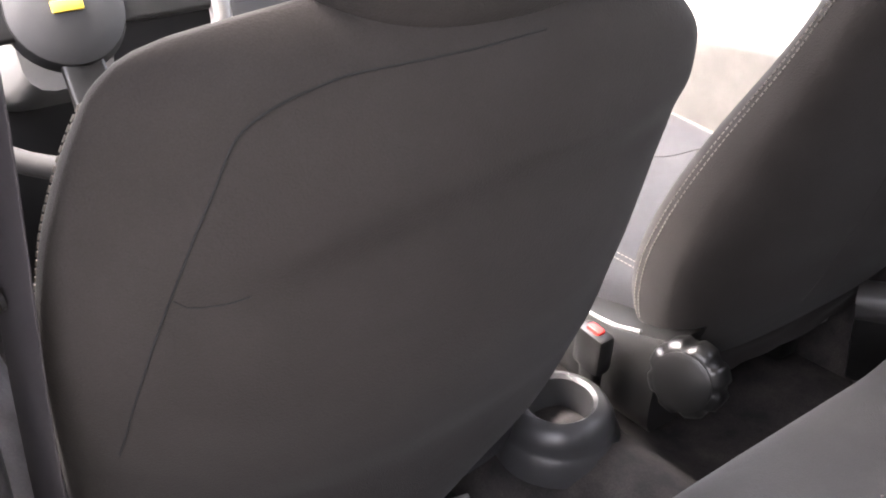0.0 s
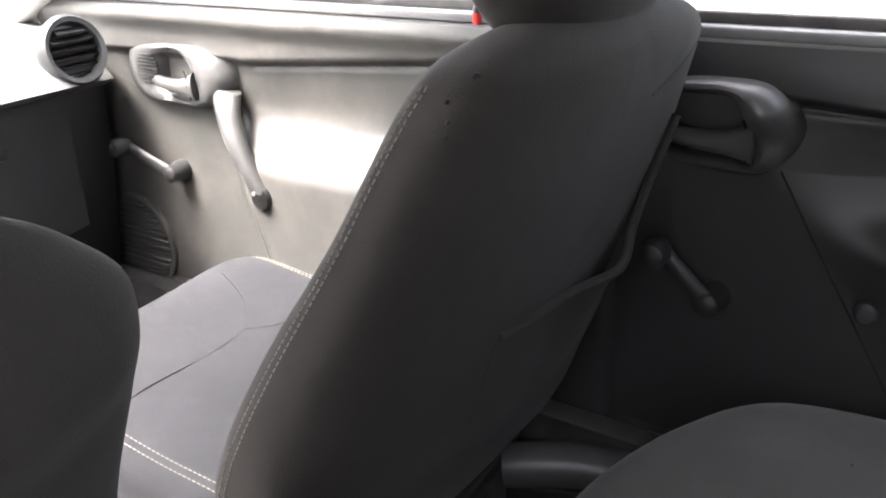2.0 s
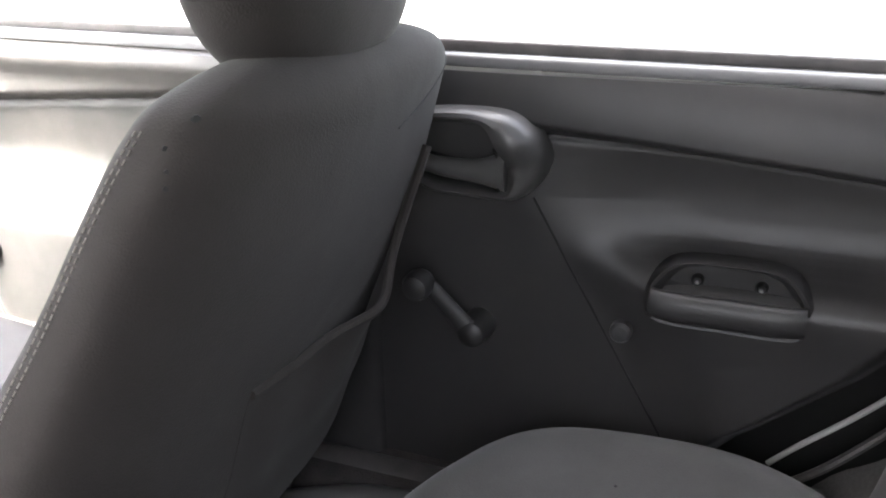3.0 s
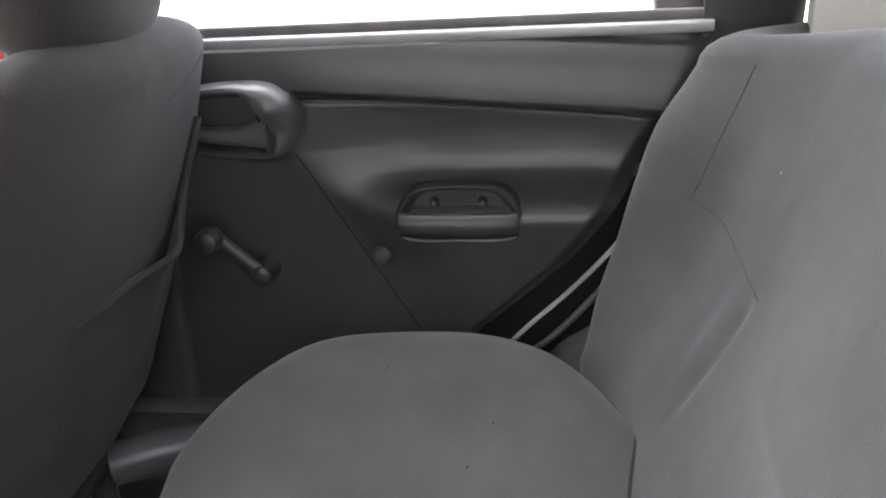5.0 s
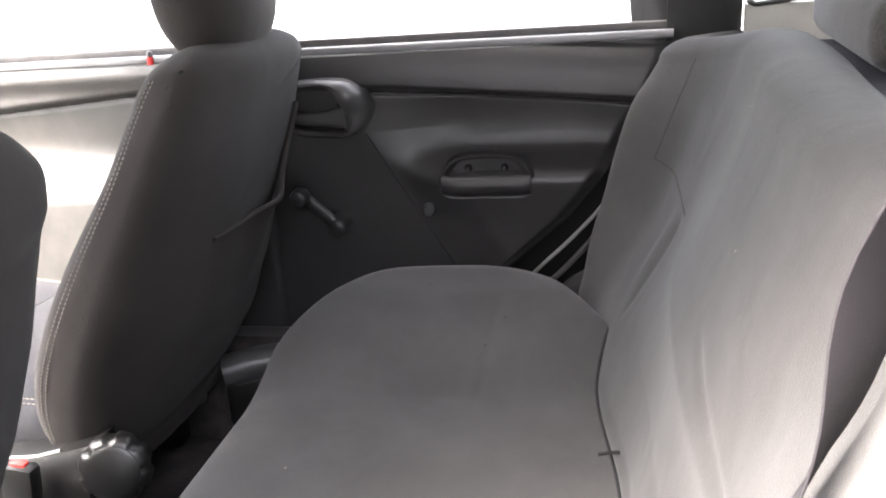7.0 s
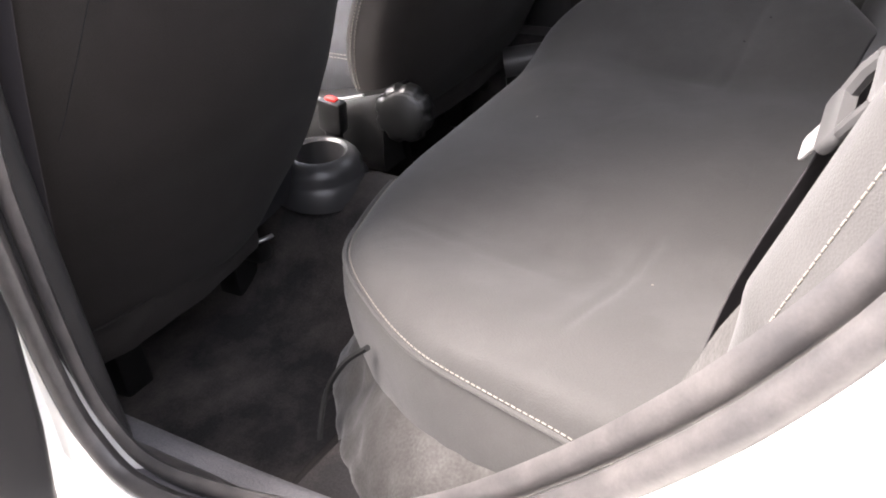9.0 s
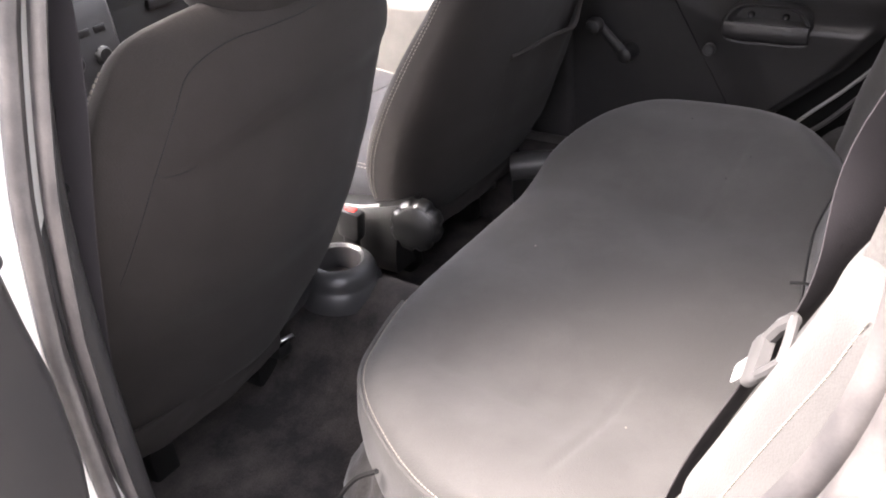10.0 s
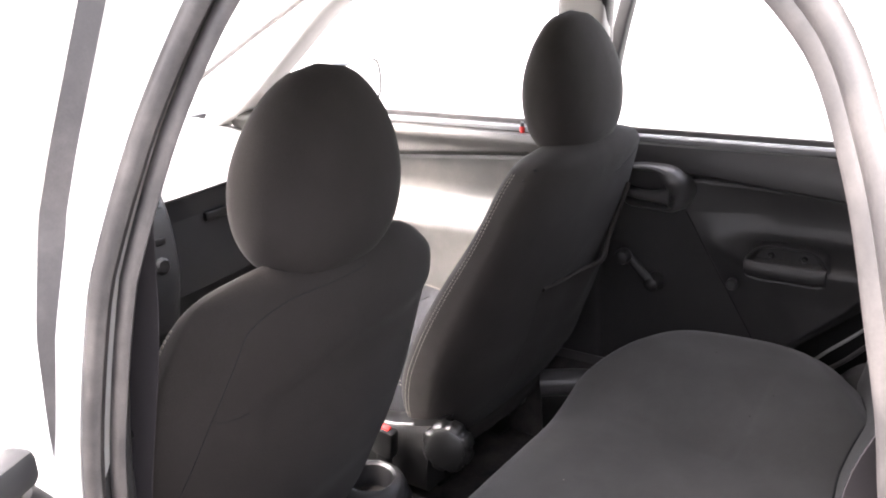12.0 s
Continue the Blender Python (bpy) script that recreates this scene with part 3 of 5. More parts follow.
def front_seat(cx, label, inner, pocket):
    seat = thing("passenger_seat" if pocket else "driver_seat", (cx, 0.1, 0.30), label, "car seat", "front seats of the car")
    zs = steps(0.43, 0.50, 14) + steps(0.505, 1.0, 90) + steps(1.006, 1.074, 16)
    back = part("backrest", loft([back_ring(cx, z) for z in zs]), FABRIC, seat, "dark grey fabric cover of the backrest, darkened further for shade")
    # seams across the rear face
    line = [(-0.241, 0.78), (-0.231, 0.828), (-0.224, 0.854), (-0.214, 0.885), (-0.201, 0.918), (-0.185, 0.957), (-0.170, 0.987), (-0.158, 1.010), (-0.146, 1.021), (-0.128, 1.029), (-0.107, 1.034), (-0.086, 1.037), (-0.042, 1.037), (0.0, 1.037), (0.05, 1.038)]
    if pocket:
        line = [(0.19, 1.025), (0.15, 1.012), (0.10, 0.997), (0.05, 0.985)]
    pts = [back_face(cx, p.x, p.y, 0.0002) for p in spline([(x, z, 0) for x, z in line], 50)]
    part("seam", tube(pts, 0.0009, 5, (0, 1, 0)), SEAM, back, "sewn seam")
    if not pocket:
        curl = spline([(-0.200, 0.917, 0), (-0.190, 0.909, 0), (-0.173, 0.908, 0), (-0.158, 0.911, 0)], 18)
        part("seam", tube([back_face(cx, p.x, p.y, 0.0001) for p in curl], 0.0006, 5, (0, 1, 0)), SEAM, back, "short pinched crease")
    for sd in (-1, 1):
        for t in (0.33, 0.43):
            row = [back_side(cx, sd, z, t) for z in steps(0.54, 1.04, 60)]
            part("stitching", stitches(row, 0.0045, 0.0025, 0.0007, (1, 0, 0)), STITCH, back, "pale twin stitching")
    if pocket:
        def top(x):
            return curve(x, [(-0.12, 0.792), (-0.04, 0.790), (0.03, 0.795), (0.08, 0.806), (0.11, 0.832), (0.13, 0.872), (0.145, 0.915), (0.155, 0.94)])
        def patch(u, v):
            x = -0.115 + (0.115 + 0.155) * u
            z = 0.56 + (top(x) - 0.56) * v
            sag = 0.026 * bump(u, 0.66, 0.17) * v ** 2.5
            return back_face(cx, x, z, 0.0004 + 0.0036 * step(0.0, 0.25, u) + sag)
        pk = part("pocket", sheet(patch, steps(0, 1, 60), steps(0, 1, 30), (0, 0.004, 0)), FABRIC, back, "slack map pocket on the backrest")
        part("hem", tube([patch(u, 1) for u in steps(0, 1, 40)], 0.005, 8), FABRIC, pk, "rolled hem of the pocket")
        for x, z, r in ((-0.194, 1.047, 0.003), (-0.211, 1.031, 0.0018), (-0.218, 1.018, 0.0016), (-0.222, 1.008, 0.0018)):
            p = back_face(cx, x, z, 0.0006)
            part("burn_mark", lathe([(0.0, 0.0003), (r, 0.0003), (1.25 * r, -0.002)], p, (-0.6, -0.8, 0.2), 10), SEAM, back, "small burnt hole in the cover")
    # headrest
    hx = cx + (0.006 if pocket else 0.022)
    rings = []
    for k, u in enumerate(steps(0, 1, 34)):
        z = 1.028 + 0.268 * u
        env = max(0.0, 1 - abs(2 * u - 1) ** 2.8) ** 0.5
        w = 0.131 * env * (1.02 - 0.22 * step(0.45, 1, u)) + 0.004
        h = 0.067 * env * (1.0 - 0.25 * step(0.4, 1, u)) + 0.003
        yc = -0.155 + 0.01 * u
        rings.append([Vector((hx + (0.0 if pocket else 0.030 * u * u) + math.copysign(abs(math.cos(a)) ** 0.85, math.cos(a)) * w, yc + math.copysign(abs(math.sin(a)) ** 0.85, math.sin(a)) * h, z)) for a in (2 * math.pi * j / 44 for j in range(44))])
    head = part("headrest", loft(rings), FABRIC, seat, "dark grey fabric headrest, darkened further for shade, egg-shaped")
    for sd in (-1, 1):
        part("post", tube([(hx + sd * 0.06, -0.155, 1.0), (hx + sd * 0.06, -0.155, 1.10)], 0.006, 10, (1, 0, 0)), STEEL, head, "steel headrest post")
    # cushion
    cu = part("cushion", cushion_bm(cx, 0.05, 0.60, 0.25, 0.575, 0.42), FABRIC_GREY, seat, "lighter grey fabric cushion")
    def cz(x, y):
        u = (y - 0.05) / 0.55
        end = (1 - abs(2 * u - 1) ** 6) ** 0.25
        c = (min(1, abs(x) / (0.25 * (0.82 + 0.18 * end)))) ** (1 / 0.55)
        s = math.sqrt(max(0, 1 - c * c)) ** 0.6
        return 0.4975 + 0.035 * step(0.3, 1, u) + (0.02 + 0.0575 * (0.25 + 0.75 * end)) * s + 0.02 * (abs(x) / 0.25) ** 2 - 0.012 * bump(x / 0.25, 0, 0.5)
    for line in ([(-0.20, 0.37), (-0.10, 0.382), (0.048, 0.398)], [(0.048, 0.398), (0.10, 0.455), (0.136, 0.54)], [(0.048, 0.398), (0.09, 0.365), (0.16, 0.345)]):
        part("seam", tube([(cx + p.x, p.y, cz(p.x, p.y) + 0.0005) for p in spline([(x, y, 0) for x, y in line], 30)], 0.0011, 6), SEAM, cu, "sewn seam")
    for sd in (-1, 1):
        for d in (0.0, 0.009):
            row = [(cx + sd * (0.215 + d), y, cz(0.215 + d, y) + 0.001) for y in steps(0.08, 0.56, 40)]
            part("stitching", stitches(row, 0.005, 0.003, 0.0008), STITCH, cu, "pale twin stitching")
    # frame, side covers, recliner wheels, rails
    # Added dark sheet that stands in for the shade below the backrest.
    def flap(u, v):
        x = -0.235 + (0.33 if cx < 0 else 0.47) * u
        return (cx + x, 0.026 - 0.02 * math.cos(3 * u - 1.5) + 0.012 * (1 - v) + 0.006 * noise.noise((u * 8, v * 3, cx)), 0.425 + 0.06 * v)
    part("under_seat_shade", sheet(flap, steps(0, 1, 24), steps(0, 1, 8), (0, 0.006, 0)), FABRIC, seat, "dark cloth sheet added for the shade under the backrest")
    part("frame", rbox((cx, 0.31, 0.43), (0.40, 0.42, 0.05), 0.015), BLACK, seat, "black steel seat frame")
    for sd in (-1, 1):
        if pocket and sd < 0:
            def plate(u, v):
                y = -0.012 + 0.49 * u + 0.03 * (1 - v) * (1 - u)
                return (cx - 0.306 - 0.016 * math.sin(math.pi * v) ** 0.5 + 0.05 * step(0.2, 0.8, u), y, 0.40 + lerp(y, [(-0.02, 0.158), (0.09, 0.127), (0.2, 0.11), (0.5, 0.10)]) * v)
            cover = part("side_cover", sheet(plate, steps(0, 1, 24), steps(0, 1, 10), (0.06, 0, 0)), BLACK, seat, "black plastic side cover of the seat")
            # The highlight on the cover's rounded edge, put in as a pale tube.
            part("edge", tube([Vector(plate(u, 1)) + Vector((0.004, 0, 0.002)) for u in steps(0.12, 1, 20)], 0.0028, 8), PALE_EDGE, cover, "pale line painted for the highlight on the upper edge")
        if sd < 0:
            flute = lambda a: 1 - 0.085 * step(0.3, 0.7, math.cos(8 * a))
            wheel = part("recliner_wheel", lathe([(0.036, 0.0), (0.046, 0.002), (0.050, 0.008), (0.050, 0.026), (0.047, 0.033), (0.041, 0.037), (0.036, 0.038)], (cx + sd * 0.294, -0.037, 0.521), (sd, -0.30, 0.2), 96, None, flute), BLACK, seat, "black scalloped recliner wheel")
            part("hub", lathe([(0.0, 0.030), (0.038, 0.030), (0.038, 0.039), (0.032, 0.042), (0.0, 0.043)], (cx + sd * 0.294, -0.037, 0.521), (sd, -0.30, 0.2), 32), BLACK, wheel, "smooth middle of the wheel")
        rail = part("rail", rbox((cx + sd * 0.125, 0.335, 0.375), (0.045, 0.43, 0.035), 0.006), BLACK, seat, "black steel seat rail")
        for yy in (0.135, 0.52):
            part("foot", rbox((cx + sd * 0.125, yy, 0.325), (0.05, 0.05, 0.085), 0.006), BLACK, rail, "black seat foot")
        if cx < 0 and sd < 0:
            continue
        part("end_cap", rbox((cx + sd * 0.128, 0.090, 0.390), (0.036, 0.065, 0.032), 0.010), BLACK, rail, "black plastic end cap of the rail")
        part("catch", rbox((cx + sd * 0.131, 0.057, 0.415), (0.036, 0.007, 0.005), 0.002, (25, 12, 0)), STEEL, rail, "bright steel catch")
        part("bolt", lathe([(0.0, 0.0), (0.010, 0.0), (0.010, 0.008), (0.0, 0.008)], (cx + sd * 0.128, 0.090, 0.404), (0, 0, 1), 6), STEEL, rail, "steel bolt")
    return seat


front_seat(-0.314, "dark grey cloth driver's seat with a seamed plain back", 1, False)
front_seat(0.406, "dark grey cloth passenger seat, pale stitching, slack map pocket", -1, True)

# ---- rear seat ----
rear_seat = thing("car_bench", (0, -0.55, 0.30), "dark grey cloth rear bench with piped edges", "car seat")


LEFT_END, RIGHT_END = -0.545, 0.66


def plan(x):
    """Front edge of the rear cushion across the car."""
    if x < 0:
        return curve(x, [(-0.545, -0.75), (-0.537, -0.68), (-0.525, -0.58), (-0.507, -0.485), (-0.485, -0.428), (-0.45, -0.368), (-0.41, -0.315), (-0.36, -0.270), (-0.30, -0.235), (-0.2, -0.206), (-0.1, -0.191), (0.0, -0.187)])
    return -0.187 - 0.30 * max(0, (x - 0.47) / 0.19) ** 2.5


def cush_top(x, y):
    """Height of the bench: two shallow seats, falling at the front, with raised ends."""
    d = max(0.0, plan(x) - y)
    edge = 1 - math.exp(-d / 0.03)
    a = abs(x)
    end = -LEFT_END if x < 0 else RIGHT_END
    z = 0.548 + 0.034 * edge + ((0.034 * step(end - 0.28, end - 0.08, a) - 0.016 * step(end - 0.045, end, a) ** 2) if x < 0 else 0.067 * step(0.20, 0.46, a))
    if x > 0.2:
        # the far end is rounded off
        e = (max(0, x - 0.28) / 0.36) ** 2.4 + (abs(y + 0.46) / 0.27) ** 2.4 * step(0.2, 0.5, x)
        z -= 0.085 * step(0.45, 1.35, e)
    z += 0.010 * bump(y, -0.30, 0.08) - 0.010 * bump(a, 0.30, 0.16) * bump(y, -0.52, 0.13) + 0.004 * noise.noise((x * 5, y * 6, 0.7))
    # pressed creases across the seats
    for x0, x1, yc in ((0.20, 0.45, -0.53), (-0.46, -0.18, -0.585)):
        z -= 0.003 * bump(y, yc - 0.04 * (x - x0), 0.006) * step(x0, x0 + 0.05, x) * (1 - step(x1 - 0.05, x1, x))
        z -= 0.004 * bump(y, yc - 0.04 * (x - x0) + 0.035, 0.03) * step(x0, x0 + 0.05, x) * (1 - step(x1 - 0.05, x1, x))
    for x0 in (0.24, -0.31):
        z -= 0.0015 * bump(x, x0 + 0.1 * (y + 0.4), 0.006) * step(-0.56, -0.50, y) * (1 - step(-0.34, -0.28, y))
    return z - 0.012 * step(-0.6, -0.72, y)


bm = bmesh.new()
xs = [(LEFT_END + RIGHT_END) / 2 - (RIGHT_END - LEFT_END) / 2 * math.cos(math.pi * k / 160) for k in range(161)]
rows = []
for x in xs:
    f = plan(x)
    col = [Vector((x, -0.76, 0.33))]
    for v in steps(0, 1, 130):
        y = -0.76 + (f + 0.76) * (1 - (1 - v) ** 1.6)
        col.append(Vector((x, y, cush_top(x, y))))
    for dz, dy in ((0.02, 0.010), (0.05, 0.014), (0.09, 0.012), (0.14, -0.002), (0.19, -0.03)):
        col.append(Vector((x, f + dy, cush_top(x, f) - dz)))
    rows.append([bm.verts.new(p) for p in col])
for a, b in zip(rows, rows[1:]):
    for i in range(len(a) - 1):
        bm.faces.new((a[i], a[i + 1], b[i + 1], b[i]))
for end in (rows[0], rows[-1]):
    bm.faces.new(end)
for a, b in zip(rows, rows[1:]):
    bm.faces.new((a[0], b[0], b[-1], a[-1]))
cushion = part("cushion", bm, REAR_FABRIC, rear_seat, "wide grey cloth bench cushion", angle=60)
part("heel_board", sheet(lambda u, v: (u, min(-0.27, plan(u) - 0.03) - 0.05 * (1 - v) + 0.006 * noise.noise((u * 6, v * 3, 5)), 0.28 + 0.24 * v), steps(-0.50, 0.60, 44), steps(0, 1, 8), (0, -0.02, 0)), FELT, car, "worn carpet on the heel board under the bench")
side_line = spline([(-0.26, plan(-0.26) - 0.035, 0), (-0.36, plan(-0.36) - 0.03, 0), (-0.44, plan(-0.44) - 0.02, 0), (-0.505, -0.47, 0), (-0.535, -0.58, 0), (-0.54, -0.74, 0)], 60)


def skirt(u, v):
    """Loose carpet hanging below the end of the bench."""
    k = min(59, int(u * 60))
    p, q = side_line[k], side_line[k + 1]
    across = (q - p).cross(Vector((0, 0, 1))).normalized()
    if across.x > 0:
        across = -across
    flare = -0.012 + 0.080 * v ** 0.8 + 0.030 * math.sin(v * math.pi) + 0.016 * noise.noise((u * 7, v * 3, 1.3)) + 0.006 * noise.noise((u * 22, v * 9, 4))
    w = p + across * flare
    return (w.x, w.y, 0.49 - 0.19 * v)


part("wheel_arch", sheet(skirt, steps(0, 1, 60), steps(0, 1, 24), (0.02, -0.01, 0)), FELT, car, "loose lumpy carpet over the wheel arch under the bench")
part("cord", tube(spline([(-0.475, -0.377, 0.548), (-0.462, -0.329, 0.503), (-0.460, -0.293, 0.453), (-0.474, -0.288, 0.425), (-0.490, -0.290, 0.395)], 18), 0.0035, 6), SEAM, cushion, "loose black cord at the cushion corner")
rim = [(x, plan(x) + 0.003, cush_top(x, plan(x)) + 0.001) for x in xs[2:-2]]
rim = [p for p in rim if p[0] < -0.16]
part("piping", tube(rim, 0.003, 8), REAR_FABRIC, cushion, "piped front edge")
part("stitching", stitches([(x, y - 0.008, cush_top(x, y - 0.008) + 0.0006) for x, y, z in rim], 0.0045, 0.002, 0.0008), STITCH, cushion, "pale stitching along the piping")
part("buckle_tail", sweep(spline([(0.085, -0.760, 0.588), (0.082, -0.728, 0.592), (0.079, -0.706, 0.590)], 8), rect(0.006, 0.0025, 0.001), (0, 0, 1)), SEAM, cushion, "black strap tail between cushion and backrest")

def back_y(x, z):
    """Front face of the rear backrest."""
    base = lerp(z, [(0.50, -0.695), (0.58, -0.70), (0.70, -0.752), (0.83, -0.81), (0.95, -0.862), (1.03, -0.89), (1.10, -0.93)])
    a = abs(x)
    crease = 0.004 * bump(x, 0.343, 0.008) * step(0.64, 0.70, z) * (1 - step(0.78, 0.81, z)) - 0.006 * bump(x, 0.375, 0.022) * bump(z, 0.74, 0.05)
    crease += 0.003 * bump(z - 0.045 * math.sin(5 * x), 0.84, 0.006) * step(-0.42, -0.34, x) * (1 - step(-0.12, -0.06, x))
    crease += 0.004 * noise.noise((x * 4, z * 5, 3.1))
    base -= lerp(z, [(0.60, 0.054), (0.68, 0.036), (0.78, 0.0)]) * step(0.36, -0.02, x)
    base += 0.025 * step(0.82, 1.0, z) * step(0.40, 0.60, x) + 0.018 * (1 - step(0.60, 0.78, z))
    return base - crease + (curve(z, [(0.5, 0.03), (0.6, 0.035), (0.7, 0.066), (0.78, 0.086), (0.84, 0.096), (0.9, 0.092), (0.95, 0.072), (1.0, 0.05), (1.03, 0.03)]) * bump(a, 0.615, 0.065) if x > 0 else 0.018 * bump(a, 0.55, 0.07)) - 0.016 * bump(a, 0.32, 0.16) * bump(z, 0.8, 0.25) - (0.05 * step(0.56, 0.635, a) ** 2 if x < 0 else 0)


def back_top(x):
    a = abs(x)
    return 1.037 - 0.03 * step(0.42, 0.62, a) - 0.004 * bump(a, 0.0, 0.2)


bm = bmesh.new()
rows = []
for x in steps(-0.63, 0.67, 260):
    t = back_top(x)
    sq = math.sqrt(max(0.02, 1 - max(0, (abs(x) - (0.52 if x < 0 else 0.585)) / (0.112 if x < 0 else 0.087)) ** 2.5))
    col = []
    for v in steps(0, 1, 110):
        z = 0.50 + (t - 0.035 - 0.50) * v
        col.append(Vector((x, back_y(x, z) - 0.05 * (1 - sq), z)))
    yf = col[-1].y
    for k in range(1, 11):
        a = math.pi * k / 10
        col.append(Vector((x, yf - (0.055 - 0.055 * math.cos(a)), t - 0.035 + 0.035 * math.sin(a))))
    col.append(Vector((x, -0.97, 0.50)))
    rows.append([bm.verts.new(p) for p in col])
for a, b in zip(rows, rows[1:]):
    n = len(a)
    for i in range(n):
        bm.faces.new((a[i], a[(i + 1) % n], b[(i + 1) % n], b[i]))
bm.faces.new(rows[0])
bm.faces.new(rows[-1])
rear_back = part("backrest", bm, REAR_FABRIC, rear_seat, "grey cloth bench backrest", angle=60)
part("piping", tube([(x, back_y(x, cush_top(x, -0.69)) + 0.002, cush_top(x, back_y(x, cush_top(x, -0.69))) + 0.001) for x in steps(-0.56, 0.54, 90)], 0.002, 8), SEAM, rear_back, "dark piped lower edge")
for line in ([(0.544, 0.99), (0.545, 0.93), (0.547, 0.88), (0.550, 0.832)], [(0.550, 0.831), (0.523, 0.824), (0.46, 0.816), (0.40, 0.812), (0.33, 0.807)]):
    pts = spline([(x, z, 0) for x, z in line], 40)
    part("seam", tube([(p.x, back_y(p.x, p.y) + 0.0001, p.y) for p in pts], 0.0006, 6, (1, 0, 0)), FABRIC, rear_back, "sewn seam")
def end_line(x):
    sq = math.sqrt(max(0.02, 1 - max(0, (abs(x) - 0.52) / 0.112) ** 2.5))
    return [(x, back_y(x, z) - 0.05 * (1 - sq) + 0.001, z) for z in steps(0.60, 1.0, 50)]


part("stitching", stitches(end_line(-0.594), 0.0045, 0.002, 0.0007, (1, 0, 0)), STITCH, rear_back, "pale stitching")
for s in (-1,):
    bol = thing("side_bolster", (s * 0.6, -0.84, 0.72), "grey cloth side bolster with pale stitching beside the rear backrest", "car seat trim")
    def bolster(u, v):
        z = 0.58 + 0.50 * u
        y = lerp(z, [(0.58, -0.70), (0.7, -0.765), (0.8, -0.81), (0.9, -0.855), (1.0, -0.89), (1.1, -0.92)]) - 0.10 * (v - 0.35)
        return (s * (0.535 + 0.135 * v - 0.03 * step(0.75, 1, u) * v), y - 0.012 - 0.02 * step(0.6, 1, v) + 0.004 * noise.noise((u * 9, v * 3, 6)), z)
    part("pad", sheet(bolster, steps(0, 1, 30), steps(0, 1, 12), (0, -0.03, 0)), FELT, bol)

# specks of lint on the bench
for x, y, mat in ((0.385, -0.555, SEAM), (0.335, -0.53, SEAM), (0.02, -0.33, STITCH), (-0.30, -0.62, STITCH), (0.47, -0.42, SEAM)):
    part("lint", lathe([(0.0, 0.0012), (0.0012, 0.0009), (0.0018, -0.001)], (x, y, cush_top(x, y)), (0, 0, 1), 8), mat, cushion, "small speck of lint")
for x, z in ((0.19, 0.98), (-0.06, 0.90), (0.43, 0.90)):
    part("lint", lathe([(0.0, 0.0012), (0.0012, 0.0009), (0.0018, -0.001)], (x, back_y(x, z), z), (0, 1, 0.3), 8), STITCH, rear_back, "small speck of lint")

# ---- seat belts ----
belt = thing("rear_seat_belt", (-0.5, -0.85, 0.9), "dark rear seat belt with a pale buckle tongue by the backrest", "seat belt")
run = spline([(-0.545, -0.95, 1.24), (-0.475, -0.87, 1.07), (-0.465, -0.845, 0.95), (-0.46, -0.80, 0.84), (-0.466, -0.752, 0.72), (-0.505, -0.722, 0.605)], 40)
twist = lambda p: Vector((0.80, 0.55, 0.25)).lerp(Vector((0.30, 0.85, 0.35)), 1 - step(0.90, 1.04, p.z))
part("strap", sweep(run, rect(0.046, 0.0016, 0.0007), twist), BELT, belt, "dark woven strap")
TIP, HEAD = Vector((-0.482, -0.790, 0.842)), Vector((-0.524, -0.858, 0.944))
way = (HEAD - TIP).normalized()
out_way = Vector((-0.22, 0.88, 0.42))
cross = way.cross(out_way).normalized()
TM = Matrix((cross, way, cross.cross(way))).transposed().to_4x4()
TM.translation = TIP + cross.cross(way) * 0.006
flat = TM.to_3x3() @ Vector((0, 0, 1))
# The blade's bright reflection is put into its pale, unmetallic colour.
tongue = part("tongue", sweep([TM @ Vector((0, d, 0)) for d in (0.0, 0.004, 0.02, 0.036)], rect(0.019, 0.003, 0.001), flat, scale=lambda u: 0.8 + 0.2 * min(1, u * 4)), PALE_EDGE, belt, "steel blade of the buckle tongue, its shine painted pale")
part("shoulder", sweep([TM @ Vector((0, d, 0)) for d in (0.028, 0.034, 0.044, 0.05)], rect(0.046, 0.010, 0.004), flat, scale=lambda u: 0.75 + 0.25 * math.sin(math.pi * (0.2 + 0.6 * u))), BUCKLE, tongue, "pale grey plastic shoulder")
for d in (-0.020, 0.020):
    part("cheek", tube([TM @ Vector((d * 0.85, 0.046, 0)), TM @ Vector((d, 0.066, 0.001)), TM @ Vector((d * 0.95, 0.082, 0))], 0.006 if d < 0 else 0.0045, 8, flat), BUCKLE, tongue, "pale grey plastic cheek of the slot")
part("bridge", tube([TM @ Vector((d, 0.083 - 6 * d * d, 0)) for d in steps(-0.020, 0.020, 8)], 0.0045, 8, flat), BUCKLE, tongue, "pale grey bar above the slot")
belt = thing("front_seat_belt", (-0.62, -0.17, 0.8), "dark front seat belt hanging along the door pillar", "seat belt")
run = spline([(-0.563, -0.19, 1.36), (-0.573, -0.165, 1.18), (-0.580, -0.15, 1.05), (-0.598, -0.11, 0.85), (-0.612, -0.08, 0.65), (-0.632, -0.06, 0.42)], 40)
part("strap", sweep(run, rect(0.046, 0.0016, 0.0007), (0.96, 0.27, 0)), BELT, belt, "dark woven strap")
part("guide", sweep([(-0.575, -0.19, 1.33), (-0.565, -0.19, 1.365), (-0.555, -0.19, 1.39)], rect(0.06, 0.018, 0.006), (0.96, 0.27, 0)), BLACK, belt, "black belt guide")
part("stopper", lathe([(0.0, 0.0), (0.007, 0.0), (0.007, 0.003), (0.0, 0.004)], (-0.597, -0.118, 0.93), (-0.96, -0.27, 0), 12), BLACK, belt, "small black stopper")
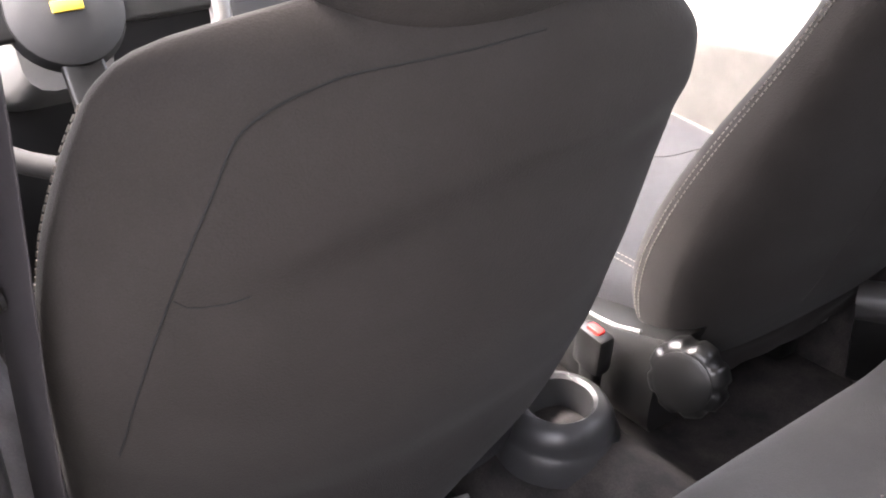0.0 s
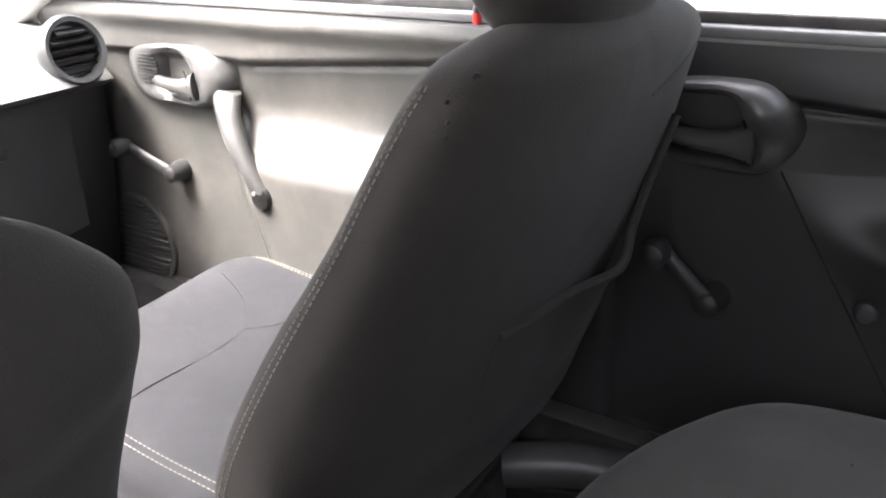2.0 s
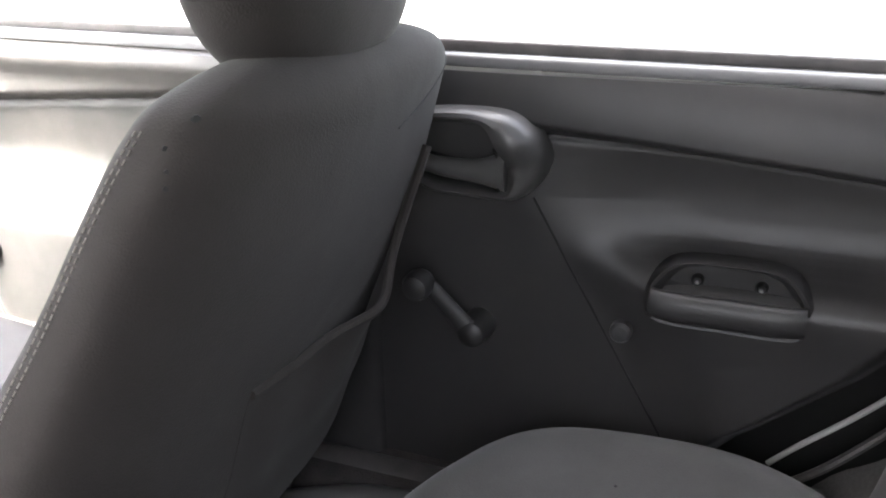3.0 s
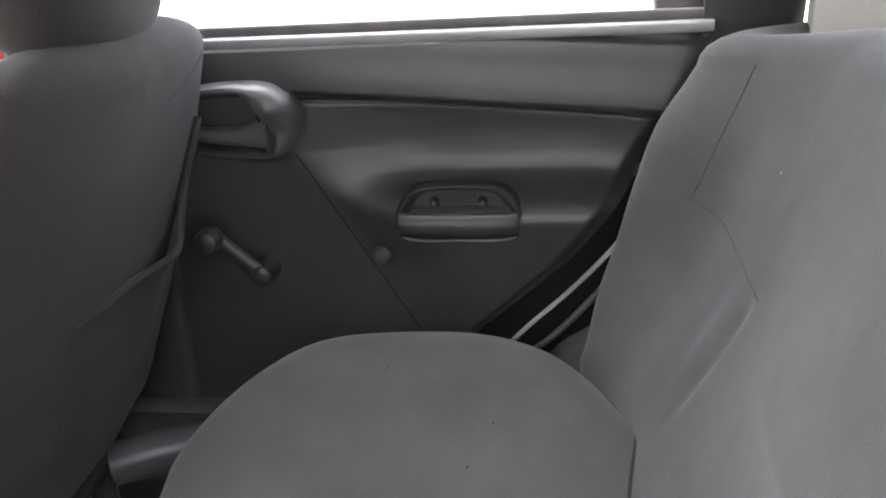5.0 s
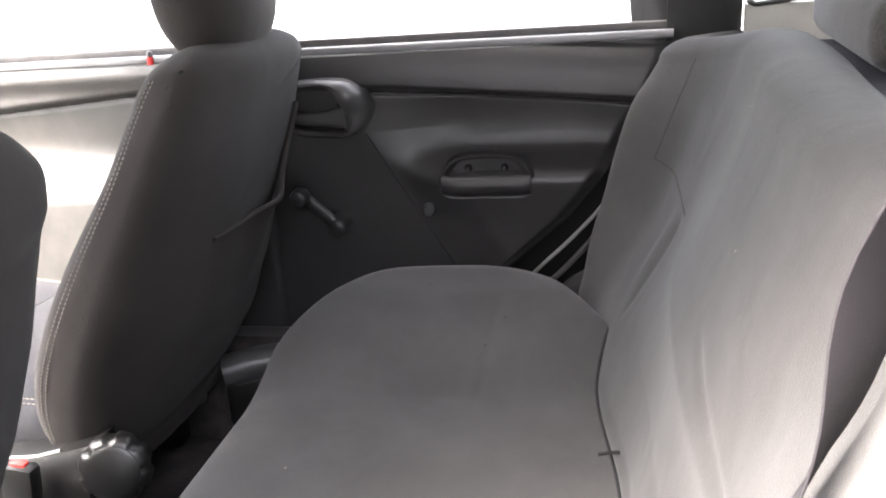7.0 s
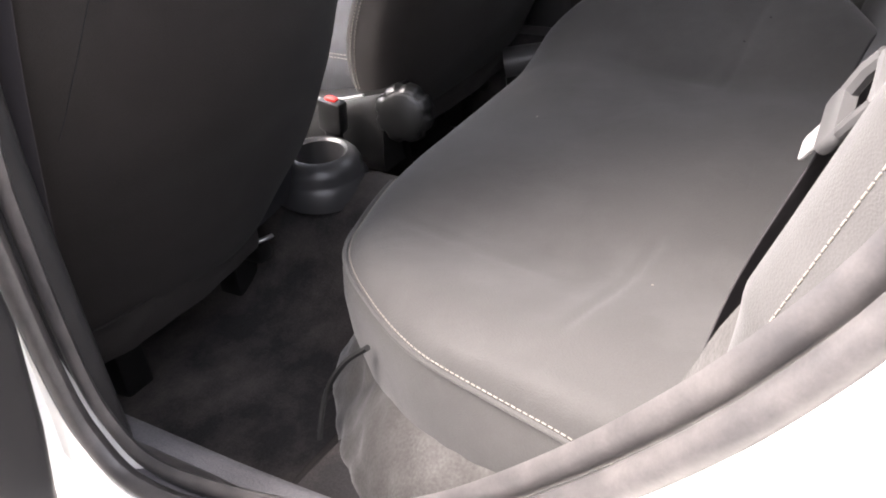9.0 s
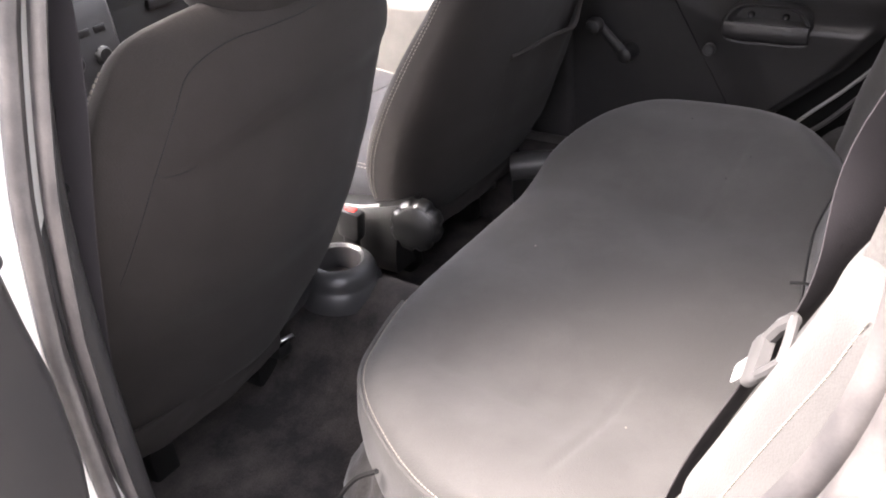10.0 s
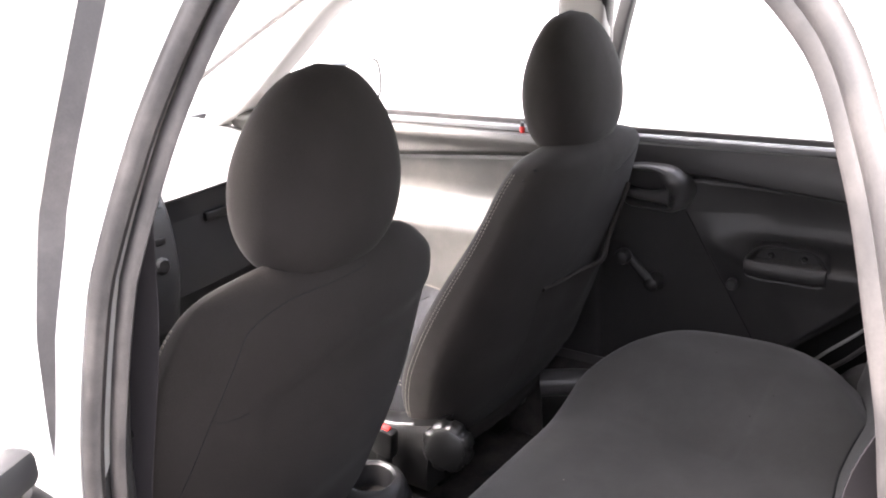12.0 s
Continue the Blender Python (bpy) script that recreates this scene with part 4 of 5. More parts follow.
for cx, sx in ((0.342, -1), (-0.36, 1)):
    catch = thing("belt_catch", (cx + sx * 0.285, 0.07, 0.40), "black belt catch with a red release button beside the seat", "seat belt", "front belt catches")
    part("stalk", sweep([(cx + sx * 0.28, 0.10 + (0.1 if sx > 0 else 0), 0.40), (cx + sx * 0.285, 0.088 + (0.1 if sx > 0 else 0), 0.47), (cx + sx * 0.29, 0.08 + (0.1 if sx > 0 else 0), 0.52)], rect(0.02, 0.03, 0.006), (0, 1, 0)), BLACK, catch)
    part("housing", rbox((cx + sx * 0.29, 0.078 + (0.1 if sx > 0 else 0), 0.522), (0.028, 0.05, 0.06), 0.008, (8, 0, 0)), BLACK, catch)
    part("button", rbox((cx + sx * 0.29, 0.074 + (0.1 if sx > 0 else 0), 0.551), (0.014, 0.024, 0.010), 0.004, (8, 0, 0)), RED, catch, "red release button")

# ---- console ----
console = thing("centre_console", (0, 0.2, 0.37), "dark plastic centre console with a cup holder at its end", "console")
body = [[Vector((x * w, y, 0.37 + 0.5 * h * (z + 0.5))) for x, z in rect(1, 1, 0.25, 5)] for y, w, h in ((-0.02, 0.10, 0.08), (0.0, 0.13, 0.10), (0.10, 0.13, 0.12), (0.2, 0.13, 0.18), (0.5, 0.14, 0.22), (0.85, 0.16, 0.34))]
part("body", loft(body), DASH_DARK, console)
cup = (-0.030, 0.056, 0.410)
part("cup_holder", lathe([(0.080, 0.015), (0.078, 0.043), (0.072, 0.051), (0.069, 0.056), (0.070, 0.066), (0.064, 0.078), (0.055, 0.087), (0.047, 0.0895), (0.042, 0.085), (0.040, 0.02), (0.0, 0.018)], cup, (0, -0.08, 1), 48), TRIM, console, "round grey cup holder")
part("lever", sweep(spline([(0.0, 0.20, 0.44), (0.0, 0.32, 0.47), (0.0, 0.42, 0.50)], 10), circle(0.014, 10), (0, 0, 1)), BLACK, console, "black hand brake lever")

# ---- doors ----
def release_handle(put, door, s0, z0, long, high, flip=1, left=-0.9, lift=0.0):
    """The inner door handle: a rounded bowl, thick at its rear end, with a lever across its opening."""
    outer = [(-0.95, 0.72), (-0.5, 0.95), (0.1, 1.0), (0.6, 0.93), (0.9, 0.6), (1.0, 0.05), (0.88, -0.55), (0.55, -0.96), (-0.2, -1.0), (-0.75, -0.92), (-1.0, -0.5), (-1.06, 0.15)]
    inner = [(left + 0.03, 0.5), (left + 0.3, 0.66), (0.0, 0.72), (0.20, 0.64), (0.32, 0.36), (0.40, 0.0), (0.46, -0.42), (0.38, -0.74), (-0.1, -0.78), (left + 0.2, -0.72), (left, -0.4), (left - 0.02, 0.1)]
    a, b = (closed_spline([(x * long, 0, z * high) for x, z in some], 72) for some in (outer, inner))
    rows = []
    for k, h in ((-0.06, -0.006), (0.0, 0.006), (0.12, 0.017), (0.35, 0.025), (0.62, 0.027), (0.86, 0.024), (1.0, 0.016), (1.06, 0.002), (1.10, -0.012)):
        rows.append([put(s0 + flip * (p + (q - p) * k).x, z0 + (p + (q - p) * k).z, (h * (1 + 0.5 * max(0.0, p.x / long)) if h > 0 else h) + lift * step(-0.3, 0.6, p.z / high) * (1 if k < 0.99 else 0)) for p, q in zip(a, b)])
    rows.append([put(s0 + flip * (left * 0.25 * long + q.x * 0.2), z0 + q.z * 0.2, -0.013) for q in b])
    bez = part("handle_bowl", loft(rows), HANDLE, door, "rounded smooth plastic handle bowl")
    rings = []
    for u in steps(0, 1, 24):
        x = left + 0.06 + (0.50 - left - 0.06) * u
        mid, tall = curve(u, [(0, -0.20), (0.3, -0.28), (0.7, -0.30), (1, -0.24)]), curve(u, [(0, 0.06), (0.04, 0.16), (0.3, 0.20), (0.7, 0.25), (0.9, 0.36), (1, 0.44)])
        rings.append([put(s0 + flip * x * long, z0 + (mid + tall * math.sin(t)) * high, 0.034 + 0.004 * u + 0.010 * math.cos(t)) for t in (2 * math.pi * k / 14 for k in range(14))])
    part("lever", loft(rings), HANDLE, bez, "smooth grey release lever")
    gap = [(0.33, 0.20), (0.39, 0.02), (0.42, -0.25), (0.42, -0.50), (0.40, -0.66)]
    part("gap", tube([put(s0 + flip * p.x * long, z0 + p.y * high, 0.0465 - 0.007 * abs(p.y + 0.24) / 0.44) for p in spline([(a, b, 0) for a, b in gap], 16)], 0.0016, 6, Vector(put(0, 0, 1)) - Vector(put(0, 0, 0))), SEAM, bez, "dark gap behind the lever")
    return bez


def window_crank(put, door, s0, z0, s1, z1):
    """A window crank: its knob at (s0, z0), its axle at (s1, z1)."""
    crank = part("window_crank", lathe2(put, s1, z1, [(0.020, 0.0), (0.020, 0.012), (0.0165, 0.024), (0.0155, 0.036), (0.011, 0.040), (0.0, 0.041)]), CRANK, door, "dark plastic window crank")
    a, b = Vector((s1, z1)), Vector((s0, z0))
    d = (b - a).normalized()
    side = Vector((-d.y, d.x))
    rings = []
    for u in steps(-0.06, 1.02, 14):
        c = a.lerp(b, u)
        w, h0 = 0.0135 - 0.003 * u, 0.030 + 0.006 * u
        rings.append([put(*(c + side * w * math.cos(t)), h0 + 0.007 * math.sin(t)) for t in (2 * math.pi * j / 12 for j in range(12))])
    part("arm", loft(rings), CRANK, crank)
    part("knob", lathe2(put, s0, z0, [(0.010, 0.030), (0.014, 0.036), (0.0175, 0.046), (0.0175, 0.058), (0.0145, 0.066), (0.008, 0.069), (0.0, 0.0695)]), CRANK, crank, "round dark knob")


def lathe2(put, s0, z0, profile, n=24):
    return loft([[put(s0 + max(r, 0.0003) * math.cos(2 * math.pi * k / n), z0 + max(r, 0.0003) * math.sin(2 * math.pi * k / n), h) for k in range(n)] for r, h in profile])


def groove(s, z, a, b, w, depth):
    """A groove along the line from a to b, seen at (s, z)."""
    p, q, r = Vector(a), Vector(b), Vector((s, z))
    t = max(0, min(1, (r - p).dot(q - p) / (q - p).length_squared))
    return -depth * math.exp(-((r - p.lerp(q, t)).length / w) ** 2)


def rear_door(name, put, label, frame_paint, front_edge=((0.44, -0.07), (1.0, -0.07))):
    """A rear door, with s running back from its hinges, z up and the third number into the car."""
    door = thing(name, put(0.3, 0.40, 0), label, "car door", kind="structure")

    def back_edge(z):
        return lerp(z, [(0.42, 0.33), (0.60, 0.47), (0.70, 0.585), (0.80, 0.665), (0.89, 0.725), (0.95, 0.755), (1.0, 0.765)])

    PROFILE = [(0.40, 0.016), (0.60, 0.018), (0.70, 0.022), (0.74, 0.030), (0.765, 0.036), (0.782, 0.034), (0.792, 0.022), (0.800, 0.002), (0.812, -0.020), (0.835, -0.034), (0.87, -0.038), (0.91, -0.034), (0.95, -0.02)]

    def smooth_profile(z):
        return sum(w * lerp(z + d, PROFILE) for d, w in ((-0.012, 0.2), (-0.006, 0.2), (0, 0.2), (0.006, 0.2), (0.012, 0.2)))

    def height(s, z):
        line = lerp(s, [(0.22, 0.934), (0.72, 0.893)])
        over = max(0.0, z - line)
        roll = 0.034 * step(line - 0.004, line + 0.020, z) * (1 - 0.95 * min(1.0, over / 0.10) ** 2.8)
        diag = s - lerp(z, [(0.58, 0.385), (0.72, 0.305), (0.86, 0.224)])
        lower = step(0.0, 0.13, diag)
        bowl = step(-0.02, 0.18, diag)
        mask = lower + (bowl - lower) * step(0.755, 0.80, z)
        fade = 1 - 0.55 * step(0.60, 0.74, s)
        h = roll + smooth_profile(z) * mask * fade * (1 - step(line, line + 0.012, z))
        h -= 0.005 * math.exp(-((z - line + 0.001) / 0.005) ** 2) * (1 - step(0.70, 0.74, s))
        return h

    nz = 320
    bm = bmesh.new()
    rows = []
    zs = steps(0.44, 1.0, nz)
    ns = 220
    for z in zs:
        e, front = back_edge(z), lerp(z, front_edge)
        row = [bm.verts.new(put(front + (e - front) * k / ns, z, height(front + (e - front) * k / ns, z) - 0.02 * step(0.955, 1.0, k / ns) - 0.022 * (1 - min(1.0, (e - front) * k / ns / 0.03)) ** 2)) for k in range(ns + 1)]
        rows.append([bm.verts.new(put(front, z, -0.044))] + row + [bm.verts.new(put(e + 0.004, z, -0.044))])
    for a, b in zip(rows, rows[1:]):
        for i in range(len(a) - 1):
            bm.faces.new((a[i], a[i + 1], b[i + 1], b[i]))
        bm.faces.new((a[-1], a[0], b[0], b[-1]))
    bm.faces.new(rows[0])
    bm.faces.new(rows[-1])
    panel = part("panel", bm, DOOR_PLASTIC, door, "dark moulded plastic door panel", angle=50)
    joint = [(0.224 + 0.161 * u, 0.858 - 0.278 * u) for u in steps(0, 1, 40)]
    part("joint", tube([put(s, z, height(s, z) - 0.0004) for s, z in joint], 0.0016, 6, Vector(put(0, 0, 1)) - Vector(put(0, 0, 0))), SEAM, panel, "dark joint between the panel halves")
    release_handle(put, door, 0.164, 0.911, 0.080, 0.055, lift=0.026)
    window_crank(put, door, 0.104, 0.755, 0.162, 0.692)
    # grip: a recessed tray with a bar in front
    s0, z0 = 0.444, 0.783
    rows = []
    rim = closed_spline([(s0 + a, 0, z0 + b) for a, b in ((-0.082, -0.012), (-0.075, 0.012), (-0.052, 0.032), (0.0, 0.036), (0.052, 0.032), (0.075, 0.012), (0.082, -0.012), (0.07, -0.038), (0.0, -0.040), (-0.07, -0.038))], 60)
    c = Vector((s0, 0, z0))
    for k, h in ((1.05, 0.006), (1.035, 0.029), (0.99, 0.034), (0.93, 0.033), (0.86, 0.026), (0.80, 0.022), (0.2, 0.020)):
        rows.append([put(*(c + (p - c) * k).xz, h) for p in rim])
    grip = part("grip", loft(rows), CRANK, door, "grey plastic grip set in the panel")
    bar = [[put(s0 - 0.078 + 0.156 * u, z0 - 0.014 + 0.0165 * math.sin(t), 0.042 + 0.012 * math.cos(t) - 0.006 * abs(2 * u - 1) ** 6) for t in (2 * math.pi * j / 14 for j in range(14))] for u in steps(0, 1, 16)]
    part("bar", loft(bar), CRANK, grip)
    for d in (-0.032, 0.032):
        part("screw", lathe2(put, s0 + d, z0 + 0.013, [(0.0065, 0.018), (0.0065, 0.025), (0.004, 0.028), (0.0, 0.026)], 12), BLACK, grip, "black screw head")
    part("plug", lathe2(put, 0.334, 0.718, [(0.0125, 0.010), (0.0125, 0.021), (0.009, 0.025), (0.0, 0.026)], 20), TRIM, door, "round plastic plug")
    # belt seal, window and frame
    belt_line = [put(s, 1.008, 0.0) for s in steps(0.0, 0.76, 20)]
    part("belt_seal", sweep(belt_line, rect(0.02, 0.014, 0.004), (0, 0, 1)), SILL_TRIM, door, "window sill trim, sky gleam put into its grey")
    part("belt_seal", sweep([put(s, 1.02, -0.018) for s in steps(0.0, 0.76, 20)], rect(0.01, 0.014, 0.003), (0, 0, 1)), RUBBER, door, "black rubber window seal")
    top = [(0.02, 1.0), (0.03, 1.16), (0.06, 1.32), (0.11, 1.41), (0.22, 1.445), (0.45, 1.44), (0.58, 1.395), (0.655, 1.29), (0.695, 1.15), (0.71, 1.0)]
    lean = lambda z: -max(0, z - 1.0) * 0.20 - 0.03
    fr = spline([put(s, z, lean(z)) for s, z in top], 60)
    part("window_frame", sweep(fr, rect(0.03, 0.03, 0.006), Vector(put(0, 0, 1)) - Vector(put(0, 0, 0))), frame_paint, door, "black window frame")
    part("quarter_post", sweep([put(0.735, 0.99, -0.02), put(0.73, 1.1, -0.045), put(0.70, 1.25, -0.07)], rect(0.05, 0.02, 0.006), Vector(put(0, 0, 1)) - Vector(put(0, 0, 0))), BLACK, door, "black corner of the window frame")
    us, vs = steps(0.03, 0.70, 12), steps(0.0, 1.0, 10)
    bm = bmesh.new()
    gv = []
    for s in us:
        zt = lerp(s, [(0.03, 1.16), (0.06, 1.32), (0.11, 1.41), (0.22, 1.445), (0.45, 1.44), (0.58, 1.395), (0.655, 1.29), (0.70, 1.15)])
        gv.append([[bm.verts.new(put(s, 0.99 + (zt - 0.99) * v, lean(0.99 + (zt - 0.99) * v) + d)) for v in vs] for d in (0, -0.004)])
    for a, b in zip(gv, gv[1:]):
        for q in (0, 1):
            for j in range(len(vs) - 1):
                bm.faces.new((a[q][j], a[q][j + 1], b[q][j + 1], b[q][j]))
    g = part("window", bm, GLASS, door, "clear wound-up window")
    g.visible_shadow = False
    # outer skin
    bm = bmesh.new()
    rows = []
    for z in steps(0.38, 1.0, 10):
        e = back_edge(max(0.44, z)) + 0.03
        rows.append([bm.verts.new(put(e * u, z, d)) for d in (-0.05, -0.12) for u in ((0, 0.5, 1) if d > -0.1 else (1, 0.5, 0))])
    for a, b in zip(rows, rows[1:]):
        for i in range(6):
            bm.faces.new((a[i], a[(i + 1) % 6], b[(i + 1) % 6], b[i]))
    bm.faces.new(rows[0])
    bm.faces.new(rows[-1])
    part("skin", bm, PAINT, door, "white painted door skin", angle=30)
    return door


rear_door("door_1", lambda s, z, p: Vector((0.672 - p, -0.05 - s, z)), "closed rear door with a dark moulded panel, crank and grip", DASH_DARK)
HINGE, SWING = Vector((-0.784, -0.228, 0)), radians(-70)
along, inward = Vector((math.sin(SWING), -math.cos(SWING), 0)), Vector((math.cos(SWING), math.sin(SWING), 0))
open_door = rear_door("door_2", lambda s, z, p: HINGE + along * s + inward * p + Vector((0, 0, z)), "white rear door swung wide open, dark panel inside", PAINT,
                  ((0.44, -0.035), (0.53, -0.053), (0.59, -0.07), (0.69, -0.088), (0.79, -0.088), (0.86, -0.078), (0.925, -0.072), (0.945, -0.052), (0.97, -0.036), (1.0, -0.018)))
block = part("end_block", rbox(HINGE + along * 0.03 + inward * 0.012 + Vector((0, 0, 1.026)), (0.08, 0.034, 0.036), 0.010, (0, 0, 20)), TRIM, open_door, "grey end piece of the window sill")
part("reflector", rbox(HINGE + along * 0.052 + inward * 0.030 + Vector((0, 0, 1.004)), (0.018, 0.008, 0.016), 0.003, (0, 0, 20)), RED, block, "small red reflector")

# pale seal strip along the wheel arch beside the closed rear door
part("arch_strip", tube(spline([(0.662, -0.555, 0.580), (0.662, -0.584, 0.610), (0.662, -0.634, 0.657), (0.662, -0.682, 0.708), (0.655, -0.725, 0.765)], 20), 0.0035, 8, (1, 0, 0)), PALE_EDGE, car, "pale sealing strip over the wheel arch")
part("arch_strip", tube(spline([(0.650, -0.575, 0.565), (0.650, -0.615, 0.598), (0.650, -0.663, 0.650), (0.645, -0.71, 0.71)], 20), 0.005, 8, (1, 0, 0)), RUBBER, car, "dark sealing strip over the wheel arch")


def front_door(name, put, label):
    """A front door, with s running forward from its lock edge."""
    door = thing(name, put(0.45, 0.40, 0), label, "car door", kind="structure")

    def height(s, z):
        y = s - 0.03
        line = lerp(y, [(0.0, 0.955), (0.55, 0.912)])
        left = 1 - step(-0.06, 0.03, y - lerp(z, [(0.52, 0.545), (0.70, 0.60), (0.86, 0.61), (0.92, 0.58)]))
        roll = 0.022 * step(line - 0.006, line + 0.016, z) + 0.016 * bump(z, 0.985, 0.02)
        ledge = 0.040 * (1 - step(0.74, 0.83, z)) * left * step(0.03, 0.12, s) * (1 - 0.2 * step(0.75, 0.5, z))
        bowl = -0.012 * bump(z, 0.85, 0.04) * left
        h = roll + ledge + bowl + 0.004 * left
        h += groove(s, z, (0.05, line), (0.58, line), 0.005, 0.006)
        h += groove(s, z, (0.64, 0.86), (0.575, 0.56), 0.005, 0.009)
        return h

    ns, nz = 260, 190
    bm = bmesh.new()
    rows = []
    for z in steps(0.42, 1.0, nz):
        rows.append([bm.verts.new(put(0, z, -0.03))] + [bm.verts.new(put(1.12 * k / ns, z, height(1.12 * k / ns, z))) for k in range(ns + 1)] + [bm.verts.new(put(1.12, z, -0.03))])
    for a, b in zip(rows, rows[1:]):
        for i in range(len(a) - 1):
            bm.faces.new((a[i], a[i + 1], b[i + 1], b[i]))
        bm.faces.new((a[-1], a[0], b[0], b[-1]))
    bm.faces.new(rows[0])
    bm.faces.new(rows[-1])
    part("panel", bm, DOOR_LOWER, door, "dusty dark plastic door panel, lightened for skylight", angle=50)
    bez = release_handle(put, door, 0.750, 0.889, 0.130, 0.054, -1, -0.35)
    for k in range(9):
        w = 0.028 * math.sqrt(max(0.1, 1 - ((k - 4) / 5) ** 2))
        part("slat", rbox(put(0.817, 0.893 + (k - 4) * 0.006, 0.026), (0.004, 2 * w, 0.003), 0.001), BLACK, bez, "tweeter slat")
    pull = spline([(0.634, 0.016, 0.872), (0.622, 0.032, 0.842), (0.602, 0.042, 0.800), (0.580, 0.044, 0.758), (0.560, 0.040, 0.722), (0.549, 0.032, 0.700)], 28)
    rings = []
    for i, p in enumerate(pull):
        w = 0.027 - 0.005 * math.sin(math.pi * i / 28) - 0.012 * step(24, 28, i)
        rings.append([put(p.x + w * math.copysign(abs(math.cos(t)) ** 0.8, math.cos(t)), p.z + 0.25 * w * math.cos(t), p.y + 0.014 * math.copysign(abs(math.sin(t)) ** 0.8, math.sin(t))) for t in (2 * math.pi * j / 20 for j in range(20))])
    pl = part("pull", loft(rings), HANDLE, door, "smooth curved plastic pull handle")
    part("end_cap", loft([[put(p.x + k * math.cos(t), p.z + k * math.sin(t), p.y + d) for t in (2 * math.pi * j / 20 for j in range(20))] for p, k, d in ((pull[26], 0.020, -0.02), (pull[26], 0.023, 0.006), (pull[26], 0.018, 0.016), (pull[26], 0.004, 0.018))]), BLACK, pl, "black end of the pull handle")
    part("screw_hole", lathe2(put, 0.561, 0.716, [(0.0035, 0.036), (0.0035, 0.055), (0.0, 0.055)], 12), PALE_EDGE, pl, "open screw hole at the handle's foot")
    part("plug", lathe2(put, 0.590, 0.692, [(0.0125, 0.0), (0.0125, 0.014), (0.009, 0.018), (0.0, 0.019)], 20), TRIM, door, "round plastic plug")
    window_crank(put, door, 0.905, 0.748, 0.795, 0.708)
    sp = part("speaker_grille", lathe2(put, 0.955, 0.540, [(0.098, 0.0), (0.098, 0.008), (0.092, 0.010), (0.086, 0.006), (0.0, 0.006)], 48), DOOR_LOWER, door, "round ribbed speaker grille")
    for k in range(13):
        d = (k - 6) * 0.0128
        w = math.sqrt(max(0.0003, 0.085 ** 2 - d * d))
        part("rib", rbox(put(0.955, 0.540 + d, 0.008), (0.006, 2 * w, 0.005), 0.002), DOOR_LOWER, sp)
    part("belt_seal", sweep([put(s, 1.008, 0.0) for s in steps(0.0, 1.12, 20)], rect(0.02, 0.014, 0.004), (0, 0, 1)), SILL_TRIM, door, "window sill trim, sky gleam put into its grey")
    part("belt_seal", sweep([put(s, 1.02, -0.018) for s in steps(0.0, 1.12, 20)], rect(0.01, 0.014, 0.003), (0, 0, 1)), RUBBER, door, "black rubber window seal")
    pin = part("lock_pin", loft([[put(0.148 + r * math.cos(t), z, 0.010 + r * math.sin(t)) for t in (2 * math.pi * j / 12 for j in range(12))] for r, z in ((0.0052, 0.975), (0.0052, 1.008), (0.0056, 1.020), (0.0035, 1.024))]), TRIM, door, "dark lock pin")
    part("band", loft([[put(0.148 + 0.006 * math.cos(t), z, 0.010 + 0.006 * math.sin(t)) for t in (2 * math.pi * j / 12 for j in range(12))] for z in (0.994, 1.014)]), RED, pin, "red band of the lock pin")
    return door


front_door("door_3", lambda s, z, p: Vector((0.675 - p, s - 0.03, z)), "closed front door with a dusty panel lightened for skylight, pull handle and crank")
front_door("door_4", lambda s, z, p: Vector((-0.675 + p, s - 0.03, z)), "closed driver's door with a dusty dark panel lightened for skylight")

# ---- dashboard ----
dash = thing("dashboard", (0, 1.0, 0.6), "grey plastic dashboard under the windscreen", "dashboard")
prof = [(1.38, 0.985), (1.15, 0.985), (0.98, 0.968), (0.86, 0.93), (0.815, 0.90), (0.80, 0.885)]
part("top", loft([[Vector((x, y + 0.10 * abs(x / 0.66) ** 3, z - 0.02 * abs(x / 0.66) ** 4)) for y, z in spline2] for x in steps(-0.655, 0.655, 40) for spline2 in [prof + [(0.83, 0.87), (1.38, 0.93)]]]), DASH, dash, "grey grained dash top")
part("front", loft([[Vector((x, y + 0.08 * abs(x / 0.65) ** 3, z)) for y, z in ((0.835, 0.885), (0.85, 0.80), (0.855, 0.72), (0.875, 0.60), (0.90, 0.48), (0.97, 0.39), (1.2, 0.37), (1.2, 0.9))] for x in steps(-0.65, 0.65, 30)]), DASH_DARK, dash, "black dash front")
part("glove_box", sheet(lambda u, v: (u, 0.848 + 0.08 * abs(u / 0.65) ** 3, v), steps(0.18, 0.55, 12), steps(0.62, 0.82, 8), (0, 0.02, 0)), DASH_DARK, dash, "black glove box lid")
part("glove_latch", rbox((0.36, 0.855, 0.80), (0.09, 0.02, 0.025), 0.006), BLACK, dash)
stack = part("radio_panel", sweep(spline([(0.0, 0.775, 0.94), (0.0, 0.75, 0.86), (0.0, 0.745, 0.74), (0.0, 0.78, 0.60)], 16), rect(0.25, 0.05, 0.015), (0, -1, 0.1)), TRIM, dash, "grey panel with vents and switches")
for k in range(3):
    part("dial", lathe([(0.020, 0), (0.020, 0.016), (0.014, 0.022), (0.0, 0.022)], (-0.07 + 0.07 * k, 0.728, 0.77), (0, -1, 0.1), 24), BLACK, stack, "round black heater dial")
for k in range(5):
    part("switch", rbox((-0.08 + 0.04 * k, 0.728, 0.825), (0.03, 0.02, 0.018), 0.004), BLACK, stack)
